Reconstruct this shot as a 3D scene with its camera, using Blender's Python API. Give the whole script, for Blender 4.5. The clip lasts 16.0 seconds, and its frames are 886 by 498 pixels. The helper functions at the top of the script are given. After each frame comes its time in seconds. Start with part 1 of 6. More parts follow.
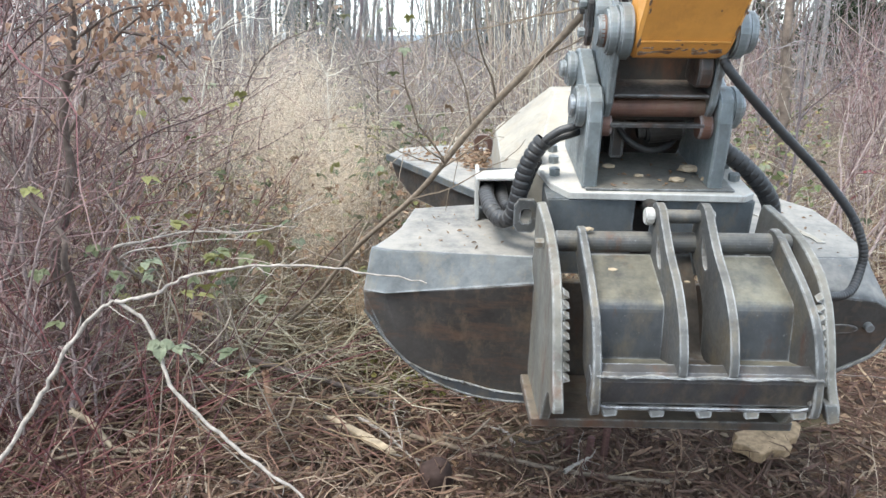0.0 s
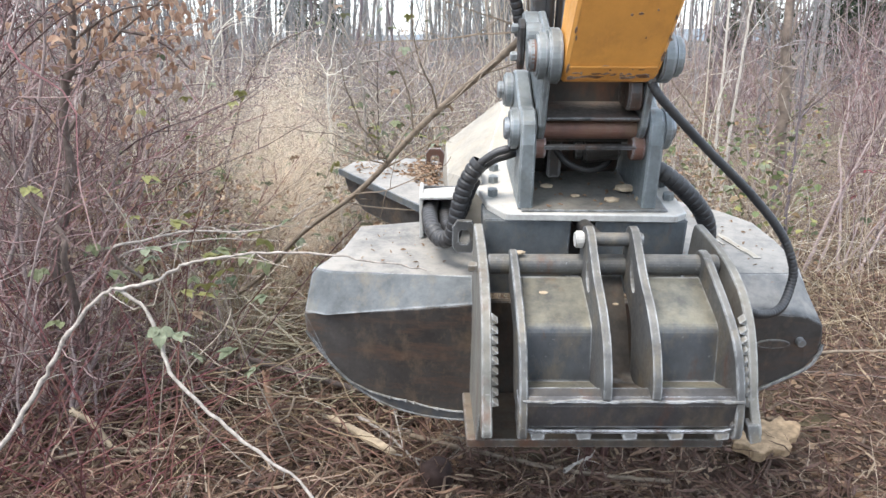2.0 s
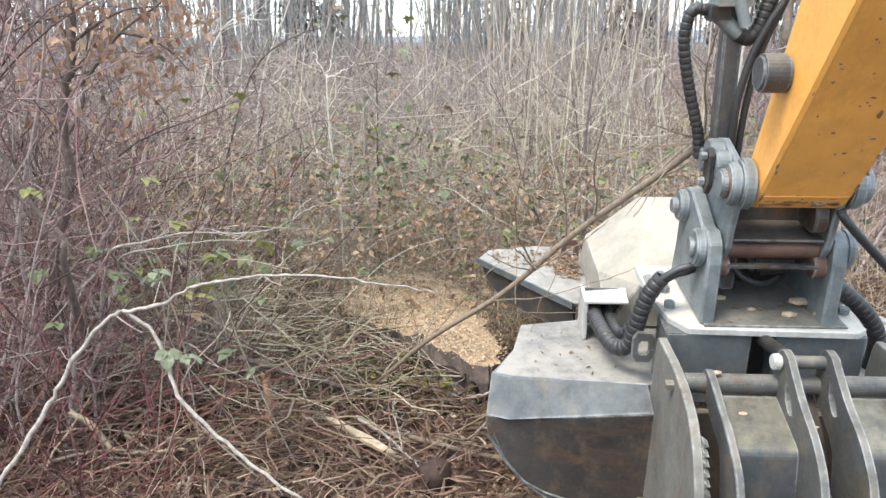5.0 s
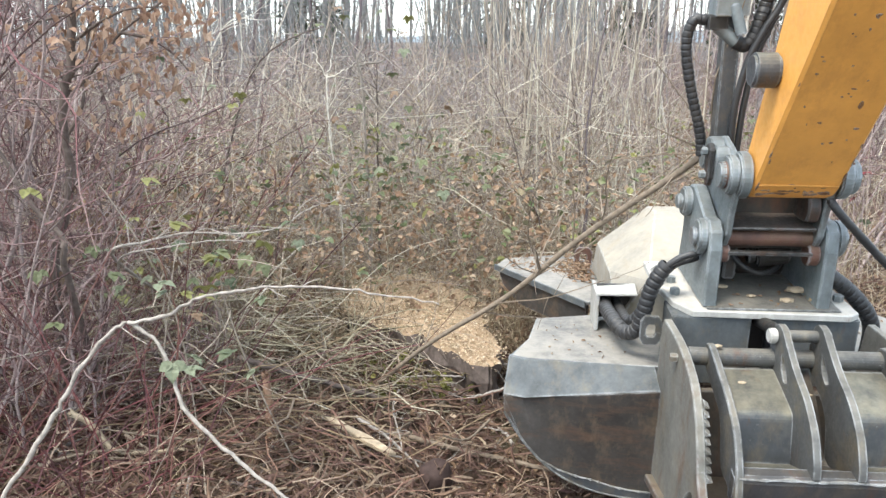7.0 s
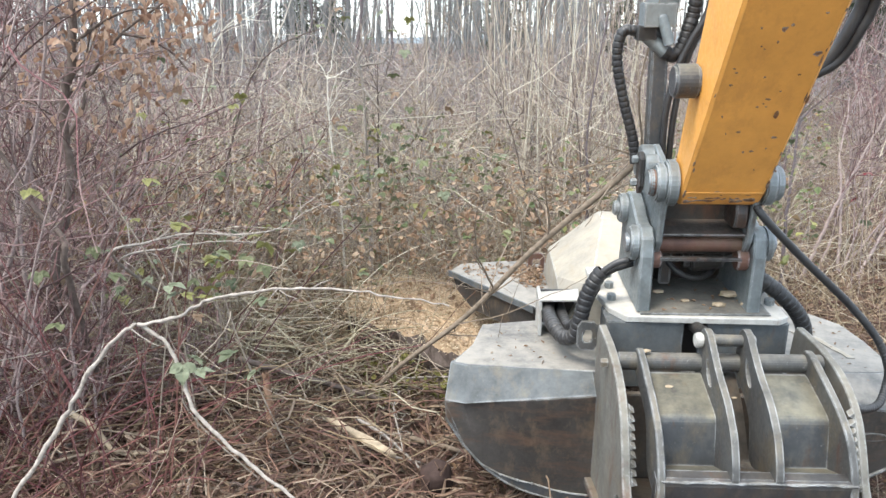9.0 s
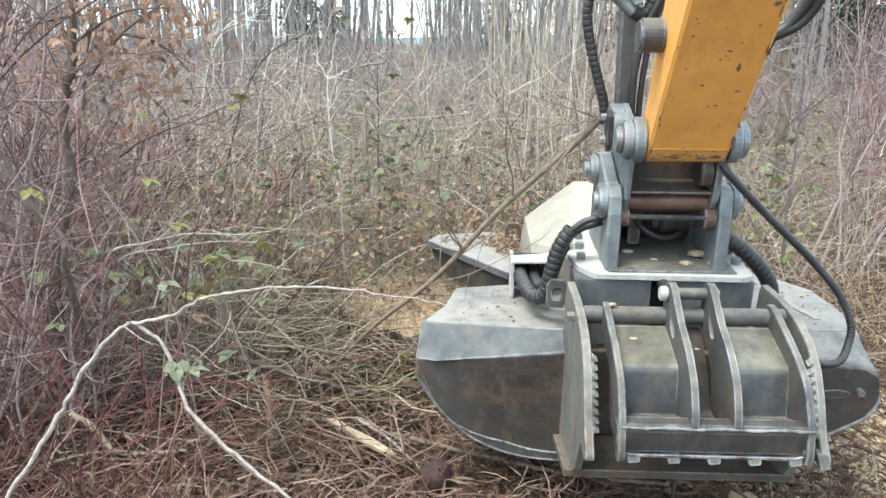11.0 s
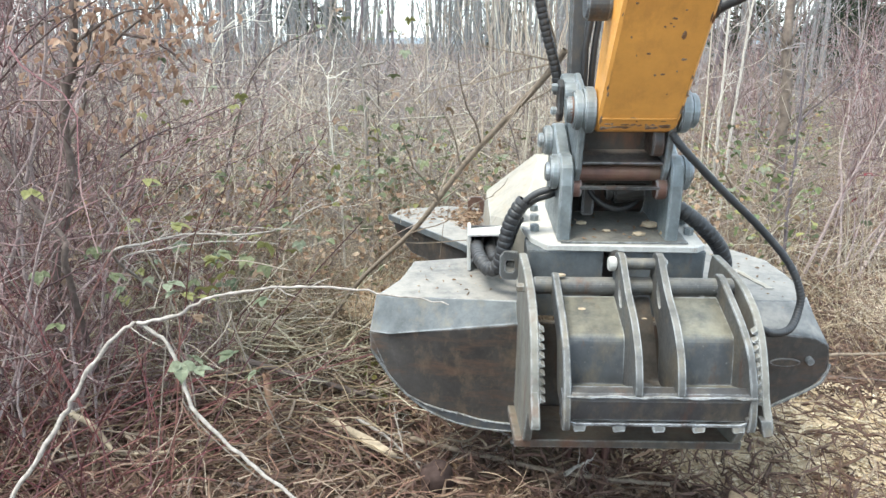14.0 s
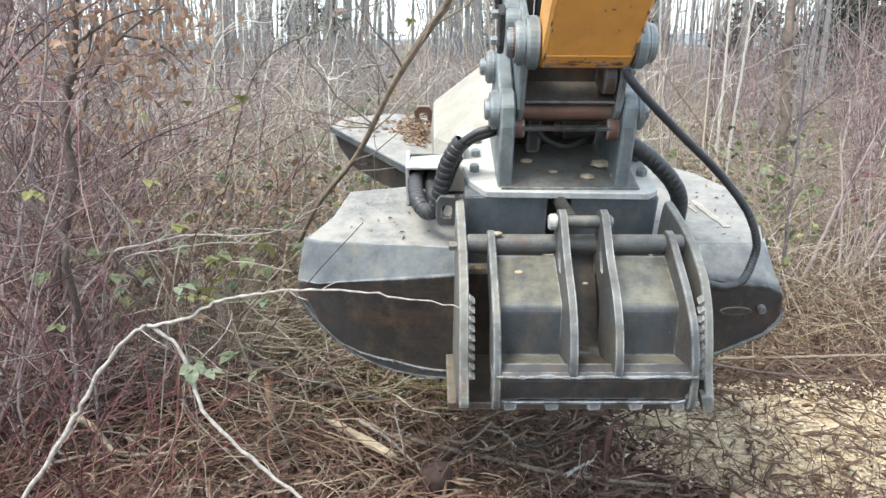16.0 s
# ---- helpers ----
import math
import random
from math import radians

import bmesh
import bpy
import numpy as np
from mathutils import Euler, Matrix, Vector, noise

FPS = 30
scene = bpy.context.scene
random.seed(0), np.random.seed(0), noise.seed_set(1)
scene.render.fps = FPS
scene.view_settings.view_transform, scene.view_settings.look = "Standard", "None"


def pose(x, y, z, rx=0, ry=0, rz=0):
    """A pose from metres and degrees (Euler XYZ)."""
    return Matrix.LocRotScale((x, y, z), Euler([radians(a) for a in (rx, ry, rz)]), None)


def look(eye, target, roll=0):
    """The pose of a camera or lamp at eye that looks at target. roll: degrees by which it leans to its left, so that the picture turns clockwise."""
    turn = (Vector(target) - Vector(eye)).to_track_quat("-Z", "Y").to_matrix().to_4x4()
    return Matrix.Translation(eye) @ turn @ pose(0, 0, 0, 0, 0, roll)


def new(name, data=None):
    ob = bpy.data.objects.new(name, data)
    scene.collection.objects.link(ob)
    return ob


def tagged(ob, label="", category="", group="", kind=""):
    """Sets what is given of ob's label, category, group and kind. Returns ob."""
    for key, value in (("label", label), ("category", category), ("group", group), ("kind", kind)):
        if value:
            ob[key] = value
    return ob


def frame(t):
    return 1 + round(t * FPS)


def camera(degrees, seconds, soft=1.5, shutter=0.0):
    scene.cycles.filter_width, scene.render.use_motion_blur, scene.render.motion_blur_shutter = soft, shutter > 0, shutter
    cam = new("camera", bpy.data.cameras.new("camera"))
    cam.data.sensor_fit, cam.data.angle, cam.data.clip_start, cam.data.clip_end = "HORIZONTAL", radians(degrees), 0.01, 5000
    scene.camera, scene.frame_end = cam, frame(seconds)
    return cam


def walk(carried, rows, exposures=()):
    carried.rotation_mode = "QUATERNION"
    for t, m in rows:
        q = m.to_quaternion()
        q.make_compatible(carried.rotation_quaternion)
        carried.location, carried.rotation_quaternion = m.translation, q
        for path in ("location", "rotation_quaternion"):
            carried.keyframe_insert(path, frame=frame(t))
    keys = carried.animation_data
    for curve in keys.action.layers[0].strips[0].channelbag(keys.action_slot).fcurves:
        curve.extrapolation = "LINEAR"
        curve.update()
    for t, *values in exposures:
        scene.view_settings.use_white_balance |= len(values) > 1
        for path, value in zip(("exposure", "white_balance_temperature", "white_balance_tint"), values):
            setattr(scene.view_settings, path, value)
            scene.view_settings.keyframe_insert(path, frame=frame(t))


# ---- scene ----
cam = camera(60.0, 16.0, soft=1.45)
EYE = 1.75                      # height of the lens over the ground
TILT = 15.2                     # degrees by which it looks down
walk(cam, [(t, pose(0, 0, EYE, 90 - TILT + up, 0, side)) for t, up, side in (
    (0.0, -0.10, 0.0), (1.5, -0.15, 0.0), (4.0, -0.04, -0.05), (7.5, 0.0, -0.05), (9.2, 0.06, 0.0),
    (12.0, 0.07, 0.0), (14.5, 0.08, 0.05), (16.0, 0.16, 0.08))],
    exposures=[(0.0, 1.50, 6450, 6), (2.0, 1.53, 6550, 10), (3.5, 1.57, 6630, 9), (7.0, 1.55, 6650, 6), (9.0, 1.55, 6650, 7), (11.4, 1.62, 6500, 2),
               (12.5, 1.68, 6500, 3), (14.5, 1.63, 6480, 3), (16.0, 1.56, 6500, 5)])

# ---- world and light: bright thin overcast, the sun a soft disc high to the left behind the camera ----
SUN_UP, SUN_ROUND = 60, 226
world = bpy.data.worlds.new("world")
scene.world = world
world.use_nodes = True
wn, wl = world.node_tree.nodes, world.node_tree.links
sky = wn.new("ShaderNodeTexSky")
sky.sky_type, sky.sun_disc = "NISHITA", False
sky.sun_elevation, sky.sun_rotation = radians(SUN_UP), radians(SUN_ROUND)
sky.air_density, sky.dust_density, sky.ozone_density = 1.0, 1.2, 1.0
cloud = wn.new("ShaderNodeMix")
cloud.data_type = "RGBA"
cloud.inputs[0].default_value, cloud.inputs[7].default_value = 0.5, (6.2, 6.9, 7.7, 1)      # thin cloud, an even veil
wl.new(sky.outputs[0], cloud.inputs[6])
wl.new(cloud.outputs[2], wn["Background"].inputs[0])
wn["Background"].inputs[1].default_value = 0.15
sun = new("sun", bpy.data.lights.new("sun", "SUN"))
sun.data.energy, sun.data.angle, sun.data.color = 1.9, radians(24), (1.0, 0.96, 0.9)
a, e = radians(SUN_ROUND), radians(SUN_UP)
sun.matrix_world = look((0, 0, 30), (-30 * math.sin(a) * math.cos(e), -30 * math.cos(a) * math.cos(e), 30 - 30 * math.sin(e)))


# ---- materials ----
def material(name):
    m = bpy.data.materials.new(name)
    m.use_nodes = True
    return m, m.node_tree.nodes, m.node_tree.links, m.node_tree.nodes["Principled BSDF"]


def ramp(nodes, stops):
    r = nodes.new("ShaderNodeValToRGB")
    while len(r.color_ramp.elements) < len(stops):
        r.color_ramp.elements.new(0.5)
    for el, (p, c) in zip(r.color_ramp.elements, stops):
        el.position, el.color = p, (*c, 1)
    return r


def mixer(nodes, links, fac, one, two, how="MIX"):
    m = nodes.new("ShaderNodeMix")
    m.data_type, m.blend_type = "RGBA", how
    for sock, v in ((m.inputs[0], fac), (m.inputs[6], one), (m.inputs[7], two)):
        if isinstance(v, bpy.types.NodeSocket):
            links.new(v, sock)
        elif isinstance(v, tuple):
            sock.default_value = (*v, 1)
        else:
            sock.default_value = v
    return m.outputs[2]


def noise_tex(nodes, links, scale, detail=6, rough=0.6, coord="Object", stretch=None):
    tc = nodes.new("ShaderNodeTexCoord")
    n = nodes.new("ShaderNodeTexNoise")
    n.inputs["Scale"].default_value, n.inputs["Detail"].default_value, n.inputs["Roughness"].default_value = scale, detail, rough
    out = tc.outputs[coord]
    if stretch:
        mp = nodes.new("ShaderNodeMapping")
        mp.inputs["Scale"].default_value = stretch
        links.new(out, mp.inputs[0])
        out = mp.outputs[0]
    links.new(out, n.inputs["Vector"])
    return n.outputs["Fac"]


def bump(nodes, links, height, bsdf, strength, dist=0.004):
    b = nodes.new("ShaderNodeBump")
    b.inputs["Strength"].default_value, b.inputs["Distance"].default_value = strength, dist
    links.new(height, b.inputs["Height"])
    links.new(b.outputs[0], bsdf.inputs["Normal"])


def plant(name, colours, rough=0.85, grain=90.0, through_light=0.0, dark=0.6):
    """Stems, twigs and leaves: a colour for each piece, with finer mottling on it."""
    m, n, l, b = material(name)
    g = n.new("ShaderNodeNewGeometry")
    colours = colours * 2 if len(colours) == 1 else colours
    k = len(colours)
    r = ramp(n, [((i + 0.5) / k, c) for i, c in enumerate(colours)])
    l.new(g.outputs["Random Per Island"], r.inputs[0])
    nz = noise_tex(n, l, grain, 4)
    tone = ramp(n, [(0.3, (dark,) * 3), (0.7, (1.15,) * 3)])
    l.new(nz, tone.inputs[0])
    l.new(mixer(n, l, 1.0, r.outputs[0], tone.outputs[0], "MULTIPLY"), b.inputs["Base Color"])
    b.inputs["Roughness"].default_value = rough
    b.inputs["Specular IOR Level"].default_value = 0.25
    if through_light:
        tr = n.new("ShaderNodeBsdfTranslucent")
        mx = n.new("ShaderNodeMixShader")
        mx.inputs[0].default_value = through_light
        l.new(r.outputs[0], tr.inputs[0])
        l.new(b.outputs[0], mx.inputs[1])
        l.new(tr.outputs[0], mx.inputs[2])
        l.new(mx.outputs[0], n["Material Output"].inputs[0])
    return m


def steel(name, paint, dusty=0.5, rust=0.15, metal=0.25, rough=0.5, dust=(0.30, 0.27, 0.22), scrape=0.25, rust_colour=(0.10, 0.045, 0.025), grain=(1, 1, 0.3), edge=0.6, bare=(0.46, 0.48, 0.50), mottle=1.0, mud=0.35, mud_colour=(0.17, 0.135, 0.085)):
    """Worn painted plate: paint, dust lying on what faces up, rust blooms, and bare scrapes."""
    m, n, l, b = material(name)
    big = noise_tex(n, l, 4.0, 7, 0.65)
    mid = noise_tex(n, l, 17.0, 7, 0.72, stretch=(1, 1, 0.8))
    fine = noise_tex(n, l, 70.0, 8, 0.75)
    streak = noise_tex(n, l, 9.0, 7, 0.72, stretch=grain)
    tone = ramp(n, [(0.32, (1 - 0.5 * mottle,) * 3), (0.68, (1 + 0.4 * mottle,) * 3)])
    l.new(mixer(n, l, 0.45, big, mid), tone.inputs[0])
    col = mixer(n, l, 1.0, paint, tone.outputs[0], "MULTIPLY")
    rr = ramp(n, [(0.62 - rust * 0.35, (0, 0, 0)), (0.80 - rust * 0.3, (1, 1, 1))])
    l.new(streak, rr.inputs[0])
    col = mixer(n, l, rr.outputs[0], col, rust_colour)
    md = ramp(n, [(0.50, (0, 0, 0)), (0.66, (mud,) * 3)])
    l.new(noise_tex(n, l, 7.0, 8, 0.75, stretch=(1.7, 1, 1)), md.inputs[0])
    col = mixer(n, l, md.outputs[0], col, mud_colour)
    sr = ramp(n, [(0.70 - scrape * 0.2, (0, 0, 0)), (0.78 - scrape * 0.2, (scrape, scrape, scrape))])
    l.new(fine, sr.inputs[0])
    col = mixer(n, l, sr.outputs[0], col, (0.42, 0.43, 0.44))
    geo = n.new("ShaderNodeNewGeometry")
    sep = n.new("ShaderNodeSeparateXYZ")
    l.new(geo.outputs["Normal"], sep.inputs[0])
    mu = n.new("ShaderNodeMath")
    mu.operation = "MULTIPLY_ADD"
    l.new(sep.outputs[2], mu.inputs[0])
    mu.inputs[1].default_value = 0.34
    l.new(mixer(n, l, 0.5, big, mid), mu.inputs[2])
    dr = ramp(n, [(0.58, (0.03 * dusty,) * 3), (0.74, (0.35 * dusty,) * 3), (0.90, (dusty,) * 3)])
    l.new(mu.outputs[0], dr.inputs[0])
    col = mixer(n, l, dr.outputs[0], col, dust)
    # edges rubbed bare
    be = n.new("ShaderNodeBevel")
    be.samples = 4
    be.inputs["Radius"].default_value = 0.009
    dot = n.new("ShaderNodeVectorMath")
    dot.operation = "DOT_PRODUCT"
    l.new(be.outputs[0], dot.inputs[0])
    l.new(geo.outputs["Normal"], dot.inputs[1])
    worn = ramp(n, [(0.90, (edge,) * 3), (0.985, (0, 0, 0))])
    l.new(dot.outputs["Value"], worn.inputs[0])
    patchy = ramp(n, [(0.40, (0.1,) * 3), (0.58, (1,) * 3)])
    l.new(mid, patchy.inputs[0])
    col = mixer(n, l, mixer(n, l, 1.0, worn.outputs[0], patchy.outputs[0], "MULTIPLY"), col, bare)
    l.new(col, b.inputs["Base Color"])
    b.inputs["Metallic"].default_value = metal
    ro = ramp(n, [(0.3, (rough - 0.12,) * 3), (0.7, (min(rough + 0.25, 1),) * 3)])
    l.new(fine, ro.inputs[0])
    l.new(ro.outputs[0], b.inputs["Roughness"])
    bump(n, l, fine, b, 0.25, 0.002)
    return m


def ground_material():
    m, n, l, b = material("leaf_litter")
    big = noise_tex(n, l, 0.9, 5, 0.6)
    mid = noise_tex(n, l, 9.0, 8, 0.75)
    fine = noise_tex(n, l, 60.0, 6, 0.75, stretch=(1, 0.5, 1))
    r = ramp(n, [(0.28, (0.030, 0.018, 0.012)), (0.45, (0.070, 0.042, 0.029)), (0.58, (0.135, 0.086, 0.058)), (0.72, (0.24, 0.175, 0.12))])
    l.new(mixer(n, l, 0.5, mid, fine), r.inputs[0])
    g = ramp(n, [(0.5, (0, 0, 0)), (0.66, (0.6,) * 3)])
    l.new(big, g.inputs[0])
    l.new(mixer(n, l, g.outputs[0], r.outputs[0], (0.115, 0.105, 0.045)), b.inputs["Base Color"])
    b.inputs["Roughness"].default_value = 0.95
    bump(n, l, fine, b, 0.9, 0.03)
    return m


M_GROUND = ground_material()
M_STEM = plant("thicket_stems", [(0.25, 0.20, 0.165), (0.41, 0.35, 0.275), (0.28, 0.21, 0.175), (0.50, 0.445, 0.355), (0.18, 0.135, 0.115), (0.36, 0.295, 0.22), (0.56, 0.515, 0.42)])
M_PALE = plant("pale_stems", [(0.54, 0.50, 0.43), (0.64, 0.60, 0.53), (0.46, 0.41, 0.355), (0.38, 0.315, 0.28)])
M_PURPLE = plant("purple_stems", [(0.095, 0.058, 0.058), (0.22, 0.145, 0.138), (0.15, 0.062, 0.066), (0.34, 0.27, 0.255), (0.078, 0.05, 0.05), (0.27, 0.185, 0.172)])
M_RED = plant("red_canes", [(0.13, 0.04, 0.045), (0.16, 0.075, 0.06), (0.10, 0.045, 0.05)])
M_LITTER = plant("litter_twigs", [(0.058, 0.032, 0.026), (0.165, 0.092, 0.068), (0.29, 0.21, 0.15), (0.10, 0.052, 0.044), (0.38, 0.30, 0.225), (0.085, 0.042, 0.038), (0.20, 0.115, 0.082), (0.13, 0.068, 0.06)])
M_DRYGRASS = plant("dry_grass", [(0.40, 0.32, 0.21), (0.52, 0.44, 0.31), (0.31, 0.235, 0.155), (0.44, 0.36, 0.25), (0.25, 0.17, 0.115)], through_light=0.25)
M_DEADLEAF = plant("dead_leaves", [(0.25, 0.16, 0.10), (0.36, 0.255, 0.17), (0.19, 0.115, 0.075), (0.43, 0.335, 0.24), (0.30, 0.19, 0.13), (0.22, 0.15, 0.10)], through_light=0.2)
M_BEECH = plant("beech_leaves", [(0.40, 0.255, 0.18), (0.56, 0.42, 0.32), (0.29, 0.175, 0.125), (0.48, 0.335, 0.245)], through_light=0.35)
M_STRAW = plant("straw_stalks", [(0.20, 0.145, 0.09), (0.28, 0.215, 0.14), (0.15, 0.105, 0.065), (0.36, 0.30, 0.23), (0.12, 0.07, 0.05), (0.18, 0.10, 0.075)])
M_LEAVES = [plant("bramble_leaf", [c], grain=90, dark=0.7, rough=0.5, through_light=0.22) for c in ((0.125, 0.14, 0.075), (0.165, 0.18, 0.095), (0.185, 0.205, 0.135), (0.215, 0.21, 0.08), (0.22, 0.15, 0.10), (0.12, 0.14, 0.085))]
M_GREEN = plant("bramble_leaves", [(0.13, 0.16, 0.07), (0.19, 0.21, 0.10), (0.11, 0.14, 0.07), (0.26, 0.245, 0.08), (0.20, 0.22, 0.14), (0.26, 0.16, 0.09)], rough=0.5, through_light=0.2)
M_OLIVE = plant("olive_stems", [(0.25, 0.215, 0.14), (0.37, 0.325, 0.225), (0.18, 0.155, 0.10), (0.47, 0.425, 0.325), (0.20, 0.15, 0.105)])
M_SAPLING = plant("pale_sapling_bark", [(0.58, 0.54, 0.47)], grain=50, dark=0.6)
M_LILAC = plant("grey_lilac_twigs", [(0.27, 0.24, 0.24), (0.19, 0.16, 0.165), (0.38, 0.35, 0.335), (0.14, 0.115, 0.12), (0.31, 0.265, 0.245), (0.22, 0.165, 0.165)])
M_SPLINTER = plant("torn_splinters", [(0.115, 0.066, 0.048), (0.18, 0.115, 0.078), (0.072, 0.042, 0.034), (0.30, 0.225, 0.155), (0.09, 0.052, 0.042), (0.135, 0.08, 0.06), (0.10, 0.058, 0.045)], grain=60, dark=0.55)
M_REDLEAF = plant("red_leaf", [(0.17, 0.035, 0.042)], grain=80, dark=0.7, through_light=0.2)
M_TREEBARK = plant("grey_brown_bark", [(0.21, 0.165, 0.135)], grain=14, dark=0.5)
M_BARK = plant("grey_bark", [(0.20, 0.17, 0.145), (0.26, 0.23, 0.20), (0.17, 0.14, 0.125)], grain=18, dark=0.55)
M_DARKBARK = plant("dark_bark", [(0.105, 0.08, 0.07), (0.14, 0.11, 0.095)], grain=40)
# grey bark, cooler and paler: the haze of distance is put into its colour
M_HAZEBARK = plant("hazed_bark", [(0.16, 0.163, 0.165), (0.22, 0.22, 0.218), (0.19, 0.188, 0.182), (0.125, 0.126, 0.13)], grain=6)
M_NEEDLE = plant("spruce_needles", [(0.035, 0.06, 0.03), (0.05, 0.08, 0.035), (0.03, 0.05, 0.03)], through_light=0.1)
M_WHITETWIG = plant("weathered_twig", [(0.345, 0.305, 0.27)], grain=70, dark=0.5)
M_POLE = plant("brown_branch", [(0.21, 0.165, 0.125)], grain=45, dark=0.6)
M_CHIP = plant("wood_chips", [(0.56, 0.45, 0.315), (0.46, 0.345, 0.23), (0.66, 0.56, 0.425), (0.37, 0.265, 0.17), (0.54, 0.43, 0.30), (0.28, 0.19, 0.125)], grain=120, dark=0.75)
M_SPLIT = plant("split_wood", [(0.42, 0.335, 0.235)], grain=25, dark=0.5)
M_STUB = plant("wet_stub", [(0.055, 0.035, 0.03)], grain=30)
M_DUST = plant("sawdust", [(0.85, 0.72, 0.56), (0.80, 0.66, 0.50), (0.88, 0.78, 0.64)], grain=50, through_light=0.5, dark=0.9)
M_MOSS = plant("moss", [(0.13, 0.12, 0.035), (0.17, 0.15, 0.05), (0.10, 0.10, 0.03)])
# woods far off: the blue-grey of the air before them is painted in
M_HILL = plant("hazed_wooded_hill", [(0.16, 0.19, 0.21)], grain=0.05, dark=0.8)

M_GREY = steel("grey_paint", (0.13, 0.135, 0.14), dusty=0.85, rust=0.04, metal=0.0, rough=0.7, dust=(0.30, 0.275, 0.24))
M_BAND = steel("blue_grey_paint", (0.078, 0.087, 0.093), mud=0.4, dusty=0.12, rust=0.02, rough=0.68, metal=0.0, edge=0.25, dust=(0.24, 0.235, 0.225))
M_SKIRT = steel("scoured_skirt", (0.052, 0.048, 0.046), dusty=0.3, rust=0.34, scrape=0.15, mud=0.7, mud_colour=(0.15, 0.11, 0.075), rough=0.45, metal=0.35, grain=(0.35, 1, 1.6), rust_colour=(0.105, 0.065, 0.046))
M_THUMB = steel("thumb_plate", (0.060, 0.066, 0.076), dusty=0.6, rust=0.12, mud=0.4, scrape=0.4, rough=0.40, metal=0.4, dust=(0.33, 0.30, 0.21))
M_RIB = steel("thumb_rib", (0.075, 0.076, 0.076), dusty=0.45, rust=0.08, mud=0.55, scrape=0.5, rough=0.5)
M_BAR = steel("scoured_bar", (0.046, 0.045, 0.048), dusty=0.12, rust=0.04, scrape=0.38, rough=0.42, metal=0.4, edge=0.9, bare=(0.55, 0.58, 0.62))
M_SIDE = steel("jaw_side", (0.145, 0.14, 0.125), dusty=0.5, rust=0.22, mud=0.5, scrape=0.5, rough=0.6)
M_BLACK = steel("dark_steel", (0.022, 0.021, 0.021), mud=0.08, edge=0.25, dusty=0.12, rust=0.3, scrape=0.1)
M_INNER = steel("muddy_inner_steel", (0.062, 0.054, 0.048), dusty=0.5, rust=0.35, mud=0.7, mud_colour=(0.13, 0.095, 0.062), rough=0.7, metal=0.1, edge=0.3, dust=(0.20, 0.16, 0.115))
# grease taken near-black, with the shade of the coupler's hollow in its colour
M_GREASE_SHADE = steel("greasy_shaded_steel", (0.030, 0.027, 0.025), dusty=0.35, rust=0.3, mud=0.35, mud_colour=(0.07, 0.055, 0.04), rough=0.45, metal=0.1, edge=0.3, dust=(0.14, 0.12, 0.10))
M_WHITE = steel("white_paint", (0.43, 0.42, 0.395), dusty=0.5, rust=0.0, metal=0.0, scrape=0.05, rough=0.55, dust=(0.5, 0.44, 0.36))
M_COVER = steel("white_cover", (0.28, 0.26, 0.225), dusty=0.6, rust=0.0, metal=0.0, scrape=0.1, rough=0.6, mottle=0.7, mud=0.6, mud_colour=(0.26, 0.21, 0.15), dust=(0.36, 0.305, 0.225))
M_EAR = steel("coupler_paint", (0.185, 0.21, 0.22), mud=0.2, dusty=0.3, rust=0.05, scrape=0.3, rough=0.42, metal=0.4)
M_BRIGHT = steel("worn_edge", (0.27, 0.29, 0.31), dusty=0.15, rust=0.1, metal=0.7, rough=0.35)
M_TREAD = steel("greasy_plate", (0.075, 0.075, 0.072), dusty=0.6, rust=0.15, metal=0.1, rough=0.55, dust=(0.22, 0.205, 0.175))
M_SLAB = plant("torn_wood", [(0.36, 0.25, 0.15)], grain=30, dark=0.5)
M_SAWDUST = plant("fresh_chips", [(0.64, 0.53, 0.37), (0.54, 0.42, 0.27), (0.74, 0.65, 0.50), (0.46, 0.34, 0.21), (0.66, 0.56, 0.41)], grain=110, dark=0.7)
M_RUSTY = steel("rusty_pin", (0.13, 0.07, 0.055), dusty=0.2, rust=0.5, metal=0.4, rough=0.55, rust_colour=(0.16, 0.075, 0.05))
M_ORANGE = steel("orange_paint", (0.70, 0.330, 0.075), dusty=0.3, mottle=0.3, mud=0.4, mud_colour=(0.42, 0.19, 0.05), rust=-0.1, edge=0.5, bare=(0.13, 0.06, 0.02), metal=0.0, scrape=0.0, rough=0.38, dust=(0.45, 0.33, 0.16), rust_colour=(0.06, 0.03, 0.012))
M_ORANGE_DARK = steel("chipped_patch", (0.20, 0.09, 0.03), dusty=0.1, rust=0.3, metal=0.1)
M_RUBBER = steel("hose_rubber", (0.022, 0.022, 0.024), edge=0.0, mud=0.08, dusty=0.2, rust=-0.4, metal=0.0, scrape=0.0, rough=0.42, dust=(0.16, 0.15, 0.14))


